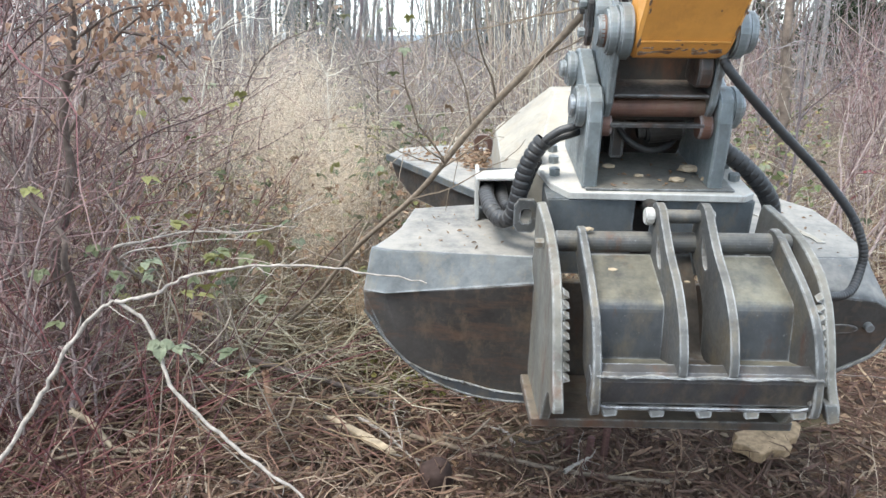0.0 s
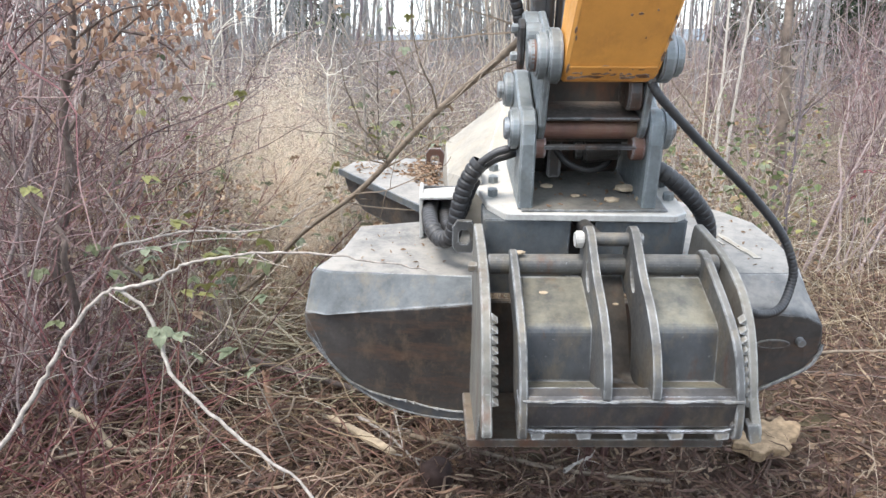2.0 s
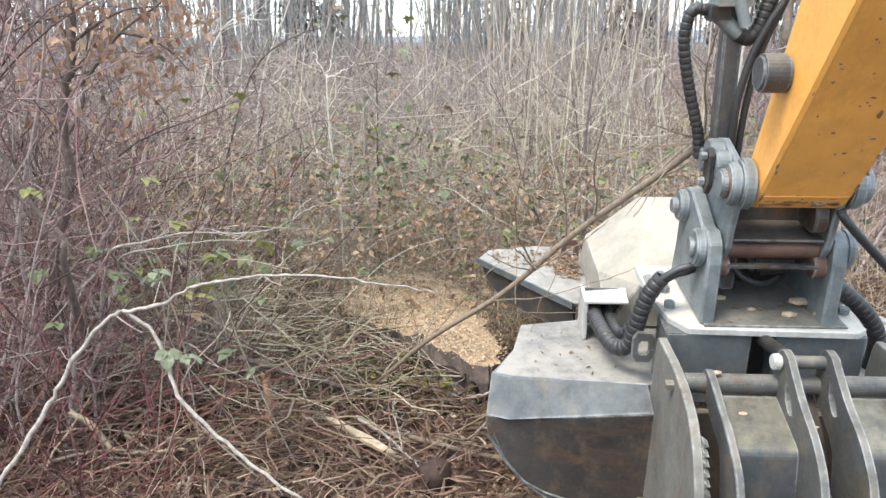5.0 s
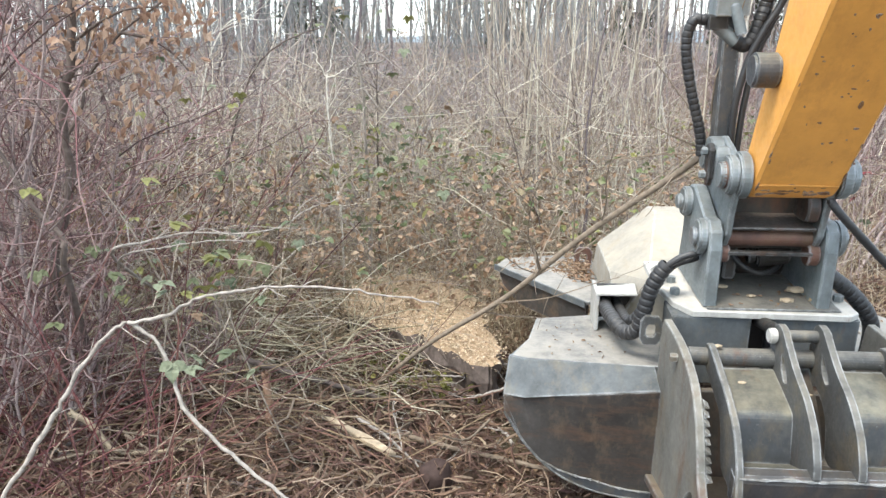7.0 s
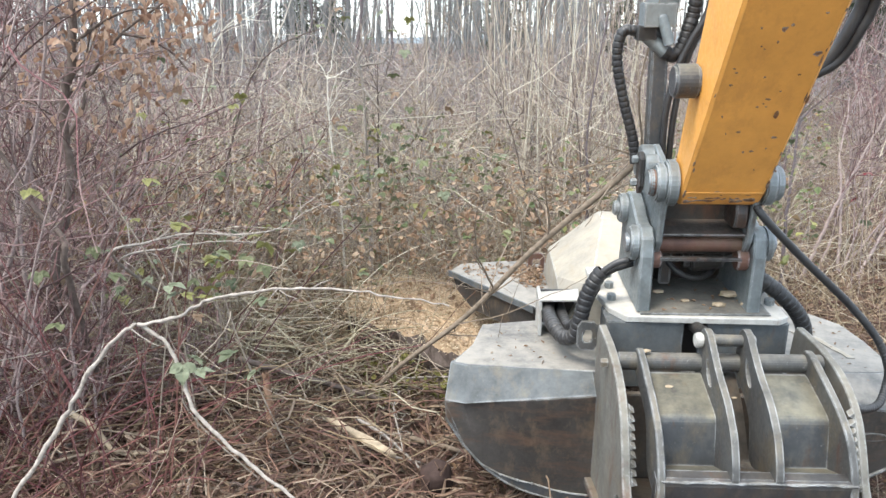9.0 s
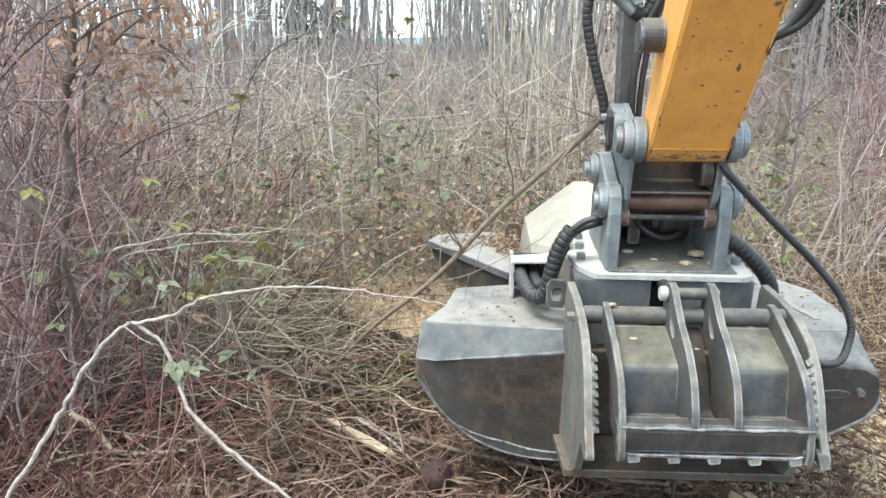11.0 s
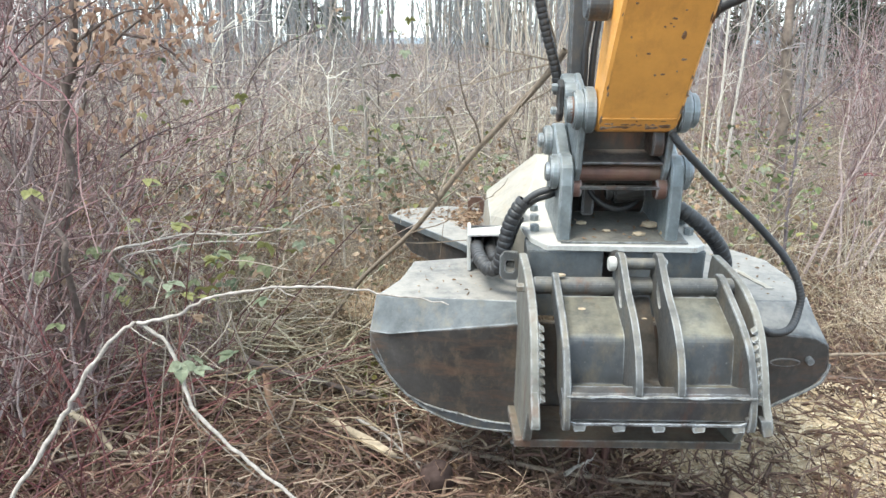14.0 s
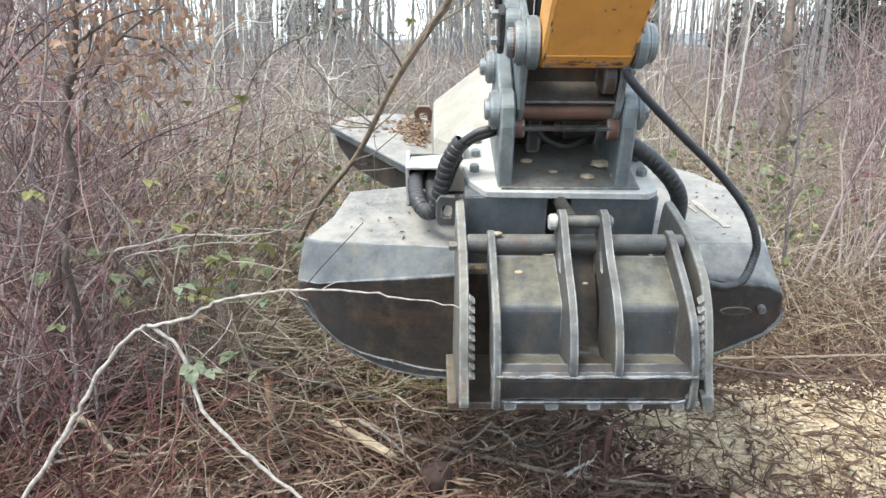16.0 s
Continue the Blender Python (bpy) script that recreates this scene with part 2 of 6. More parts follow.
# ---- builders ----
def mesh_of(name, verts, faces, mat, smooth=False):
    """A mesh from arrays: verts (n, 3) and faces (m, 3 or 4)."""
    me = bpy.data.meshes.new(name)
    verts, faces = np.asarray(verts, np.float32), np.asarray(faces, np.int32)
    k = faces.shape[1]
    me.vertices.add(len(verts))
    me.vertices.foreach_set("co", verts.ravel())
    me.loops.add(faces.size)
    me.loops.foreach_set("vertex_index", faces.ravel())
    me.polygons.add(len(faces))
    me.polygons.foreach_set("loop_start", np.arange(0, faces.size, k, dtype=np.int32))
    me.polygons.foreach_set("use_smooth", np.full(len(faces), smooth))
    me.update(calc_edges=True)
    me.materials.append(mat)
    return me


def tubes(lines, radii, sides=3):
    """Tapered tubes along polylines (n, k, 3) with radii (n, k)."""
    n, k, _ = lines.shape
    tang = np.gradient(lines, axis=1)
    tang /= np.linalg.norm(tang, axis=2, keepdims=True) + 1e-9
    ref = np.where(np.abs(tang[:, :1, 2:3]) > 0.8, [[[1.0, 0, 0]]], [[[0, 0, 1.0]]])
    u = np.cross(tang, ref)
    u /= np.linalg.norm(u, axis=2, keepdims=True) + 1e-9
    v = np.cross(tang, u)
    ang = np.arange(sides) * 2 * np.pi / sides
    ring = u[:, :, None] * np.cos(ang)[:, None] + v[:, :, None] * np.sin(ang)[:, None]
    verts = (lines[:, :, None] + ring * radii[:, :, None, None]).reshape(-1, 3)
    base = (np.arange(n)[:, None, None] * k + np.arange(k - 1)[None, :, None]) * sides
    s = np.arange(sides)[None, None]
    t = (s + 1) % sides
    faces = np.stack([base + s, base + t, base + sides + t, base + sides + s], -1).reshape(-1, 4)
    return verts, faces


def merged(*sets):
    vs, fs, off = [], [], 0
    for v, f in sets:
        vs.append(v)
        fs.append(f + off)
        off += len(v)
    return np.concatenate(vs), np.concatenate(fs)


def grow(rng, base, way, length, k, wander, bend):
    """Wandering lines from base along way; bend is added to the way at each step."""
    n = len(base)
    p, d = base.copy(), way / np.linalg.norm(way, axis=1, keepdims=True)
    out = [p.copy()]
    step = (length / (k - 1))[:, None]
    for _ in range(k - 1):
        d = d + rng.normal(0, wander, (n, 3)) + bend
        d /= np.linalg.norm(d, axis=1, keepdims=True)
        p = p + d * step
        out.append(p.copy())
    return np.stack(out, 1)


def taper(n, k, r0, r1):
    return np.outer(np.ones(n), np.ones(k)) * (np.asarray(r0).reshape(-1, 1) * np.linspace(1, 0, k) + np.asarray(r1).reshape(-1, 1) * np.linspace(0, 1, k))


def sprouts(rng, lines, per, length, k, wander, spread, lift):
    """Side twigs from random places on the lines."""
    n, kk, _ = lines.shape
    pick = np.repeat(np.arange(n), per)
    at = rng.uniform(0.25, 0.98, len(pick)) * (kk - 1)
    i = np.minimum(at.astype(int), kk - 2)
    f = (at - i)[:, None]
    base = lines[pick, i] * (1 - f) + lines[pick, i + 1] * f
    way = lines[pick, i + 1] - lines[pick, i]
    way = way / (np.linalg.norm(way, axis=1, keepdims=True) + 1e-9) + rng.normal(0, spread, (len(pick), 3)) + [0, 0, lift]
    ln = rng.uniform(0.35, 1.0, len(pick)) * length
    return grow(rng, base, way, ln, k, wander, np.zeros(3))


def leaves(rng, centres, size, ratio=0.55, flat=0.5, fold=0.25):
    """Folded leaf shapes of two quads each, at the centres."""
    n = len(centres)
    d = rng.normal(0, 1, (n, 3)) * [1, 1, flat]
    d /= np.linalg.norm(d, axis=1, keepdims=True)
    up = np.array([0, 0, 1.0]) + rng.normal(0, 0.5, (n, 3))
    s = np.cross(d, up)
    s /= np.linalg.norm(s, axis=1, keepdims=True) + 1e-9
    nrm = np.cross(s, d)
    L = (np.asarray(size) * np.ones(n))[:, None]
    a, t = centres - d * L / 2, centres + d * L / 2 - nrm * L * 0.12
    b1, b2 = centres - d * L * 0.15, centres + d * L * 0.2
    w = s * L * ratio / 2
    lift = nrm * L * fold * 0.35
    verts = np.stack([a, b1 + w + lift, b2 + w * 0.8 + lift, t, b1 - w + lift, b2 - w * 0.8 + lift], 1).reshape(-1, 3)
    o = np.arange(n)[:, None] * 6
    faces = np.concatenate([o + [0, 1, 2, 3], o + [0, 3, 5, 4]], 0)
    return verts, faces


def compound_leaf(rng, p, size):
    """A bramble leaf of three ovate leaflets, each folded along its midrib and drooping at the tip."""
    sets = []
    turn, tilt = rng.uniform(0, 2 * np.pi), rng.uniform(-0.2, 0.9)
    for a, k in ((0.0, 1.0), (1.15, 0.8), (-1.15, 0.8)):
        f = np.linspace(0, 1, 7)
        wide = 0.36 * np.sin(np.pi * f ** 0.75) * (1 + 0.10 * np.cos(9 * np.pi * f)) * k * size
        along = f * size * k
        drop = -0.35 * size * f ** 2 * k + rng.normal(0, 0.02 * size, 7)
        rows = np.stack([np.stack([along, s * wide, drop + abs(s) * 0.25 * wide], 1) for s in (-1, -0.5, 0, 0.5, 1)], 1)
        c, d = math.cos(a), math.sin(a)
        rows = rows @ np.array([[c, d, 0], [-d, c, 0], [0, 0, 1]])
        i = (np.arange(6)[:, None] * 5 + np.arange(4)[None]).ravel()
        sets.append((rows.reshape(-1, 3), np.stack([i, i + 1, i + 6, i + 5], 1)))
    v, faces = merged(*sets)
    c, d = math.cos(tilt), math.sin(tilt)
    v = v @ np.array([[c, 0, -d], [0, 1, 0], [d, 0, c]])
    c, d = math.cos(turn), math.sin(turn)
    return v @ np.array([[c, d, 0], [-d, c, 0], [0, 0, 1]]) + p, faces


def stuff(name, data, mat, label, category):
    ob = new(name, mesh_of(name, *data, mat))
    return tagged(ob, label, category, kind="stuff")


def part(name, bm, mat, parent, label="", smooth=False):
    me = bpy.data.meshes.new(name)
    bmesh.ops.recalc_face_normals(bm, faces=bm.faces)
    bm.to_mesh(me)
    bm.free()
    me.materials.append(mat)
    if smooth:
        for p in me.polygons:
            p.use_smooth = True
    ob = new(name, me)
    ob.parent = parent
    return tagged(ob, label)


def np_part(name, data, mat, parent, label="", smooth=False):
    ob = new(name, mesh_of(name, *data, mat, smooth))
    ob.parent = parent
    return tagged(ob, label)


def bevelled(bm, w, segments=2):
    sharp = [e for e in bm.edges if len(e.link_faces) == 2 and e.calc_face_angle(0) > 0.5]
    bmesh.ops.bevel(bm, geom=sharp, offset=w, segments=segments, affect="EDGES", clamp_overlap=True)
    return bm


def box(x0, x1, y0, y1, z0, z1, bev=0.004):
    bm = bmesh.new()
    bmesh.ops.create_cube(bm, size=1, matrix=Matrix.Translation(((x0 + x1) / 2, (y0 + y1) / 2, (z0 + z1) / 2)) @ Matrix.Diagonal((x1 - x0, y1 - y0, z1 - z0, 1)))
    return bevelled(bm, bev) if bev else bm


def prism(points, offset, bev=0.003):
    """A flat outline of 3D points, thickened by the offset."""
    bm = bmesh.new()
    one = [bm.verts.new(p) for p in points]
    two = [bm.verts.new(Vector(p) + Vector(offset)) for p in points]
    bm.faces.new(one)
    bm.faces.new(two[::-1])
    n = len(one)
    for i in range(n):
        bm.faces.new((one[i], one[(i + 1) % n], two[(i + 1) % n], two[i]))
    bmesh.ops.recalc_face_normals(bm, faces=bm.faces)
    return bevelled(bm, bev, 1) if bev else bm


def eased(points, times=2, closed=True):
    """An outline with its corners cut again and again, so that it runs in curves."""
    pts = [np.array(q, float) for q in points]
    for _ in range(times):
        out = [] if closed else [pts[0]]
        for a, b in zip(pts, pts[1:] + (pts[:1] if closed else [])):
            out += [a * 0.8 + b * 0.2, a * 0.2 + b * 0.8]
        pts = out if closed else out + [pts[-1]]
    return [tuple(q) for q in pts]


def holed_plate(x0, x1, outline, hole):
    """An upright plate across x with an opening through it."""
    bm = bmesh.new()
    edges = []
    for ring in (outline, hole):
        vs = [bm.verts.new((x0, y, z)) for y, z in ring]
        edges += [bm.edges.new((a, b)) for a, b in zip(vs, vs[1:] + vs[:1])]
    bmesh.ops.triangle_fill(bm, use_beauty=True, edges=edges)
    made = bmesh.ops.extrude_face_region(bm, geom=bm.faces[:])
    bmesh.ops.translate(bm, vec=(x1 - x0, 0, 0), verts=[v for v in made["geom"] if isinstance(v, bmesh.types.BMVert)])
    bmesh.ops.recalc_face_normals(bm, faces=bm.faces)
    return bm


def side_plate(x0, x1, outline, bev=0.004):
    return prism([(x0, y, z) for y, z in outline], (x1 - x0, 0, 0), bev)


def rod(p, q, r, sides=24, bev=0.004):
    bm = bmesh.new()
    p, q = Vector(p), Vector(q)
    m = Matrix.Translation((p + q) / 2) @ (q - p).to_track_quat("Z", "Y").to_matrix().to_4x4()
    bmesh.ops.create_cone(bm, cap_ends=True, segments=sides, radius1=r, radius2=r, depth=(q - p).length, matrix=m)
    caps = [e for e in bm.edges if any(len(f.verts) > 4 for f in e.link_faces)]
    bmesh.ops.bevel(bm, geom=caps, offset=bev, segments=2, affect="EDGES", clamp_overlap=True)
    return bm


def shell(rows, thick):
    """A plate through rows of points (all rows equally long), thickened inwards along +y."""
    bm = bmesh.new()
    grids = []
    for off in (0, thick):
        grids.append([[bm.verts.new((x, y + off, z)) for x, y, z in row] for row in rows])
    h, w = len(rows), len(rows[0])
    for g in grids:
        for i in range(h - 1):
            for j in range(w - 1):
                bm.faces.new((g[i][j], g[i][j + 1], g[i + 1][j + 1], g[i + 1][j]))
    a, b = grids
    rim = [(0, j) for j in range(w)] + [(i, w - 1) for i in range(1, h)] + [(h - 1, j) for j in range(w - 2, -1, -1)] + [(i, 0) for i in range(h - 2, 0, -1)]
    for s, t in zip(rim, rim[1:] + rim[:1]):
        bm.faces.new((a[s[0]][s[1]], a[t[0]][t[1]], b[t[0]][t[1]], b[s[0]][s[1]]))
    return bm


def smooth_line(points, n):
    """A Catmull-Rom line through the points."""
    P = np.array([points[0], *points, points[-1]], float)
    out = []
    for s in np.linspace(0, len(points) - 1.0001, n):
        i = int(s)
        t = s - i
        p0, p1, p2, p3 = P[i], P[i + 1], P[i + 2], P[i + 3]
        out.append(0.5 * (2 * p1 + (p2 - p0) * t + (2 * p0 - 5 * p1 + 4 * p2 - p3) * t * t + (3 * p1 - p0 - 3 * p2 + p3) * t ** 3))
    return np.array(out)


def hose(points, r, wrap=0.0, n=60, sides=14):
    """A hose; wrap is the pitch of a spiral guard that stands proud on it."""
    line = smooth_line(points, n if not wrap else 6 * n)
    rad = np.full(len(line), r)
    if wrap:
        s = np.r_[0, np.cumsum(np.linalg.norm(np.diff(line, axis=0), axis=1))]
        rad = r * (0.93 + 0.10 * (np.abs(((s / wrap) % 1) - 0.5) < 0.36))
    return tubes(line[None], rad[None], sides)


# ---- the ground ----
def ground_height(x, y):
    h = 0.035 * np.sin(1.3 * x + 0.7 * y + 1) + 0.03 * np.sin(2.3 * y - 1.1 * x) + 0.015 * np.sin(5.1 * x + 1.3) * np.sin(4.3 * y)
    fall = np.clip(np.hypot(x, y) / 40, 0, 1)
    return h * (1 - 0.8 * fall) - 0.02


def build_ground():
    fine = np.arange(-7, 7.01, 0.1)
    far = 7 * 1.22 ** np.arange(1, 32)
    xs = np.r_[-far[::-1], fine, far]
    ys = np.r_[-far[::-1], np.arange(-7, 12.01, 0.1), 12 * 1.22 ** np.arange(1, 30)]
    X, Y = np.meshgrid(xs, ys)
    v = np.stack([X, Y, ground_height(X, Y)], -1).reshape(-1, 3)
    w = len(xs)
    i = (np.arange(len(ys) - 1)[:, None] * w + np.arange(w - 1)[None]).ravel()
    f = np.stack([i, i + 1, i + w + 1, i + w], -1)
    tagged(new("ground", mesh_of("ground", v, f, M_GROUND, True)), "brown woodland ground covered in leaf litter", "ground", kind="structure")


build_ground()


# ---- the mulching head: x right, y away from the jaw, z up, its origin between the coupler pins ----
head = tagged(new("mulching_head"), "grey steel mulching head with toothed grapple jaw on excavator", "mulcher")


def deck_z(y):
    return -0.49 - 0.075 * y


def build_head():
    # housing deck
    right = [(0.34, -0.02), (0.70, -0.02), (0.745, 0.0), (0.782, 0.13), (0.792, 0.30), (0.785, 0.50), (0.70, 0.65), (0.58, 0.77), (0.3, 1.0), (-0.05, 1.22), (-0.40, 1.36)]
    left = [(-0.43, 0.80), (-0.52, 0.50), (-0.75, 0.44), (-0.79, 0.21), (-0.86, 0.03), (-0.80, -0.01), (-0.345, -0.04)]
    part("deck", prism([(x, y, deck_z(y)) for x, y in right + left], (0, 0, -0.03)), M_GREY, head, "dusty grey deck plate with scattered chips")
    # wing with a sloped upper band and a scoured skirt below it
    top = [(-0.868, 0.02, -0.492), (-0.80, -0.015, -0.488), (-0.57, -0.03, -0.489), (-0.345, -0.045, -0.49)]
    crease = [(-0.888, -0.075, -0.60), (-0.815, -0.112, -0.592), (-0.58, -0.142, -0.555), (-0.345, -0.168, -0.518)]
    band = []
    for k in np.linspace(0, 1, 5):
        row = [np.array(p) * (1 - k) + np.array(q) * k for p, q in zip(top, crease)]
        band.append([tuple(row[0])] + [tuple(row[1] * (1 - s) + row[3] * s) for s in np.linspace(0, 1, 12)])
    part("wing_band", shell(band, 0.014), M_BAND, head, "blue-grey painted sloping band")
    xs = np.linspace(0, 1, 9)
    cr = [(-0.890 + 0.545 * s, -0.078 - 0.092 * s - 0.012 * math.sin(math.pi * s), -0.604 + 0.084 * s) for s in xs]
    bottoms = [-0.66, -0.77, -0.85, -0.905, -0.94, -0.962, -0.975, -0.98, -0.98]
    bot = [(-0.885 + 0.54 * s, -0.10 - 0.05 * s, b) for s, b in zip(xs, bottoms)]
    part("wing_skirt", shell([cr, bot], 0.016), M_SKIRT, head, "dark scoured steel skirt with brown rust")
    rim = np.array([(x, y - 0.006, z + 0.004) for x, y, z in bot])
    np_part("skirt_rim", tubes(smooth_line(rim, 40)[None], np.full((1, 40), 0.005), 8), M_RIB, head, "scraped lower edge")
    rng = np.random.default_rng(3)
    weld = smooth_line([(x, y - 0.009, z + 0.006 + (0.05 + 0.02 * math.sin(5 * x)) * min(1, i / 3)) for i, (x, y, z) in enumerate(bot[2:])], 46)
    np_part("weld_bead", tubes(weld[None], (0.001 + 0.006 * rng.random(46) ** 2)[None], 6), M_RIB, head, "pale lumpy weld bead")
    lip = [(x, y - 0.007, z + 0.006 + (0.05 + 0.02 * math.sin(5 * x)) * min(1, i / 3)) for i, (x, y, z) in enumerate(bot[2:])]
    part("skirt_lip", shell([lip, [(x, y - 0.009, z + 0.004) for x, y, z in bot[2:]]], 0.006), M_THUMB, head, "blue-grey wear strip along the skirt")
    part("wing_tip", prism([(-0.890, -0.072, -0.60), (-0.872, 0.02, -0.495), (-0.80, 0.21, -0.52), (-0.80, 0.20, -0.72), (-0.885, -0.08, -0.67)], (0.012, 0.004, 0), 0), M_BAND, head)
    # the other wing: a brown face that runs out to a snout
    up = [(0.345, -0.165, -0.520), (0.476, -0.17, -0.533), (0.60, -0.172, -0.548), (0.715, -0.172, -0.563), (0.772, -0.165, -0.594), (0.786, -0.155, -0.640)]
    lo = [(0.345, -0.165, -0.962), (0.476, -0.172, -0.905), (0.57, -0.174, -0.852), (0.735, -0.174, -0.756), (0.778, -0.165, -0.705), (0.790, -0.155, -0.668)]
    brow = [(x, y, deck_z(y)) for x, y in ((0.345, -0.022), (0.476, -0.022), (0.60, -0.022), (0.700, -0.022), (0.744, 0.0), (0.760, 0.03))]
    part("brow_plate", shell([[tuple(np.array(p) * (1 - k) + np.array(q) * k) for p, q in zip(brow, up)] for k in (0, 0.25, 0.5, 0.75, 1)], 0.012), M_GREY, head, "dusty grey plate sloping to the skirt", True)
    part("right_skirt", shell([up, lo], 0.016), M_SKIRT, head, "dark brown steel skirt face")
    np_part("skirt_rim", tubes(smooth_line([(x, y - 0.006, z) for x, y, z in lo], 30)[None], np.full((1, 30), 0.006), 8), M_RIB, head, "bright worn lower edge")
    oval = [(0.62 + 0.055 * math.cos(a), -0.176, -0.655 + 0.016 * math.sin(a)) for a in np.linspace(0, 2 * math.pi, 18)[:-1]]
    for k, (a, b, w) in enumerate((((0.535, 0.42), (0.585, 0.25), 0.007), ((0.60, 0.36), (0.655, 0.12), 0.012))):
        ragged = [w * (0.4 + rng.random()) for _ in range(14)]
        mids = [(a[0] + (b[0] - a[0]) * f, a[1] + (b[1] - a[1]) * f) for f in np.linspace(0, 1, 7)]
        scuff = [(x - ragged[i], y) for i, (x, y) in enumerate(mids)] + [(x + ragged[7 + i], y) for i, (x, y) in reversed(list(enumerate(mids)))]
        part("scuff", prism([(x, y, deck_z(y) + 0.002) for x, y in scuff], (0, 0, 0.002), 0), M_COVER, head, "white scuffed paint patch")
    part("patch_plate", prism(oval, (0, -0.006, 0), 0), M_SKIRT, head)
    part("bolt", rod((0.705, -0.172, -0.645), (0.705, -0.196, -0.645), 0.014, 12, 0.002), M_BRIGHT, head)
    part("side_wall", prism([(0.776, -0.15, -0.60), (0.757, 0.03, -0.51), (0.782, 0.285, -0.53), (0.69, 0.64, -0.555), (0.69, 0.64, -0.82), (0.782, 0.285, -0.82), (0.776, -0.15, -0.70)], (-0.012, 0, 0), 0), M_GREY, head)
    # front wall behind the jaw
    part("front_wall", box(-0.345, 0.345, -0.15, -0.125, -0.97, -0.52, 0.003), M_INNER, head, "muddy brown steel wall behind the jaw")
    # box under the mounting plate, with the ram's slot in it
    part("front_box", box(-0.315, -0.045, -0.095, 0.05, -0.52, -0.262), M_BAND, head, "dark grey front box")
    part("front_box", box(0.03, 0.315, -0.095, 0.05, -0.52, -0.262), M_BAND, head)
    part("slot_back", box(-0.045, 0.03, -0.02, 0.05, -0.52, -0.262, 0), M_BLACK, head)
    part("ram_rod", rod((-0.008, 0.0, -0.30), (-0.005, -0.30, -0.235), 0.022), M_BLACK, head)
    # mounting plate
    part("mounting_plate", prism([(-0.25, -0.10, -0.239), (0.275, -0.112, -0.239), (0.31, -0.085, -0.239), (0.31, 0.40, -0.239), (-0.33, 0.40, -0.239), (-0.33, 0.14, -0.239), (-0.30, -0.02, -0.239)], (0, 0, -0.024)), M_WHITE, head, "white-painted mounting plate, scuffed")
    part("tread_plate", box(-0.20, 0.25, -0.09, 0.36, -0.238, -0.231, 0.002), M_TREAD, head, "dirty grey plate between the ears")
    part("gusset", prism([(-0.325, 0.30, -0.236), (-0.325, 0.14, -0.236), (-0.325, 0.14, -0.17), (-0.325, 0.18, -0.17)], (0.016, 0, 0)), M_WHITE, head)
    for x, y in ((-0.28, 0.05), (-0.27, 0.17), (-0.26, 0.29), (0.28, 0.02), (0.285, 0.14), (0.285, 0.28)):
        part("bolt_head", rod((x, y, -0.24), (x, y, -0.215), 0.018, 6, 0.002), M_EAR, head)
    # ears with their pins
    ear = [(-0.075, -0.236), (-0.075, -0.03), (-0.062, 0.035), (-0.02, 0.065), (0.03, 0.06), (0.20, 0.13), (0.26, 0.12), (0.30, 0.05), (0.31, -0.1), (0.34, -0.236)]
    for x0, x1, out in ((-0.212, -0.165, -1), (0.170, 0.215, 1)):
        e = part("ear", side_plate(x0, x1, ear, 0.006), M_EAR, head, "blue-grey steel ear plate")
        edge = x0 if out < 0 else x1
        part("boss", rod((edge, 0, 0), (edge + out * 0.03, 0, 0), 0.062, 28, 0.006), M_EAR, e)
        part("boss", rod((edge + out * 0.03, 0, 0), (edge + out * 0.045, 0, 0), 0.034, 20, 0.004), M_BRIGHT, e)
        part("boss", rod((edge, 0.235, 0.06), (edge + out * 0.03, 0.235, 0.06), 0.055, 28, 0.006), M_EAR, e)
        part("boss", rod((edge + out * 0.03, 0.235, 0.06), (edge + out * 0.05, 0.235, 0.06), 0.028, 16, 0.004), M_EAR, e)
    part("front_pin", rod((-0.165, 0, 0), (0.17, 0, 0), 0.030), M_RUSTY, head, "rusty brown pin")
    part("collar", rod((-0.165, -0.01, -0.055), (-0.130, -0.01, -0.055), 0.034), M_RUSTY, head)
    part("collar", rod((0.130, -0.01, -0.055), (0.170, -0.01, -0.055), 0.040), M_RUSTY, head)
    part("rear_pin", rod((-0.165, 0.235, 0.06), (0.17, 0.235, 0.06), 0.030), M_BLACK, head)
    # jaw sides with their teeth
    jaw = [(-0.09, -0.268), (-0.16, -0.262), (-0.30, -0.255), (-0.42, -0.265), (-0.52, -0.295), (-0.59, -0.35), (-0.645, -0.43), (-0.685, -0.51), (-0.735, -0.56), (-0.735, -0.585), (-0.68, -0.60), (-0.64, -0.58), (-0.585, -0.64), (-0.505, -0.80), (-0.16, -0.90), (-0.09, -0.90)]
    for x0, x1 in ((-0.347, -0.320), (0.330, 0.355)):
        j = part("jaw_side", side_plate(x0, x1, eased(jaw), 0.003), M_SIDE, head, "scraped toothed jaw side plate")
        a, b = Vector((0, -0.575, -0.335)), Vector((0, -0.685, -0.51))
        inner = x1 if x0 < 0 else x0
        for i in range(9):
            p = a.lerp(b, i / 8)
            s = -1 if x0 > 0 else 1
            bm = prism([(inner, p.y - 0.004, p.z + 0.009), (inner, p.y - 0.004, p.z - 0.010), (inner + s * 0.017, p.y - 0.006, p.z - 0.004)], (0, 0.022, 0.006), 0.001)
            part("tooth", bm, M_SIDE, j)
    part("hinge_nut", rod((-0.347, -0.338, -0.300), (-0.372, -0.338, -0.300), 0.016, 6, 0.002), M_SIDE, head)
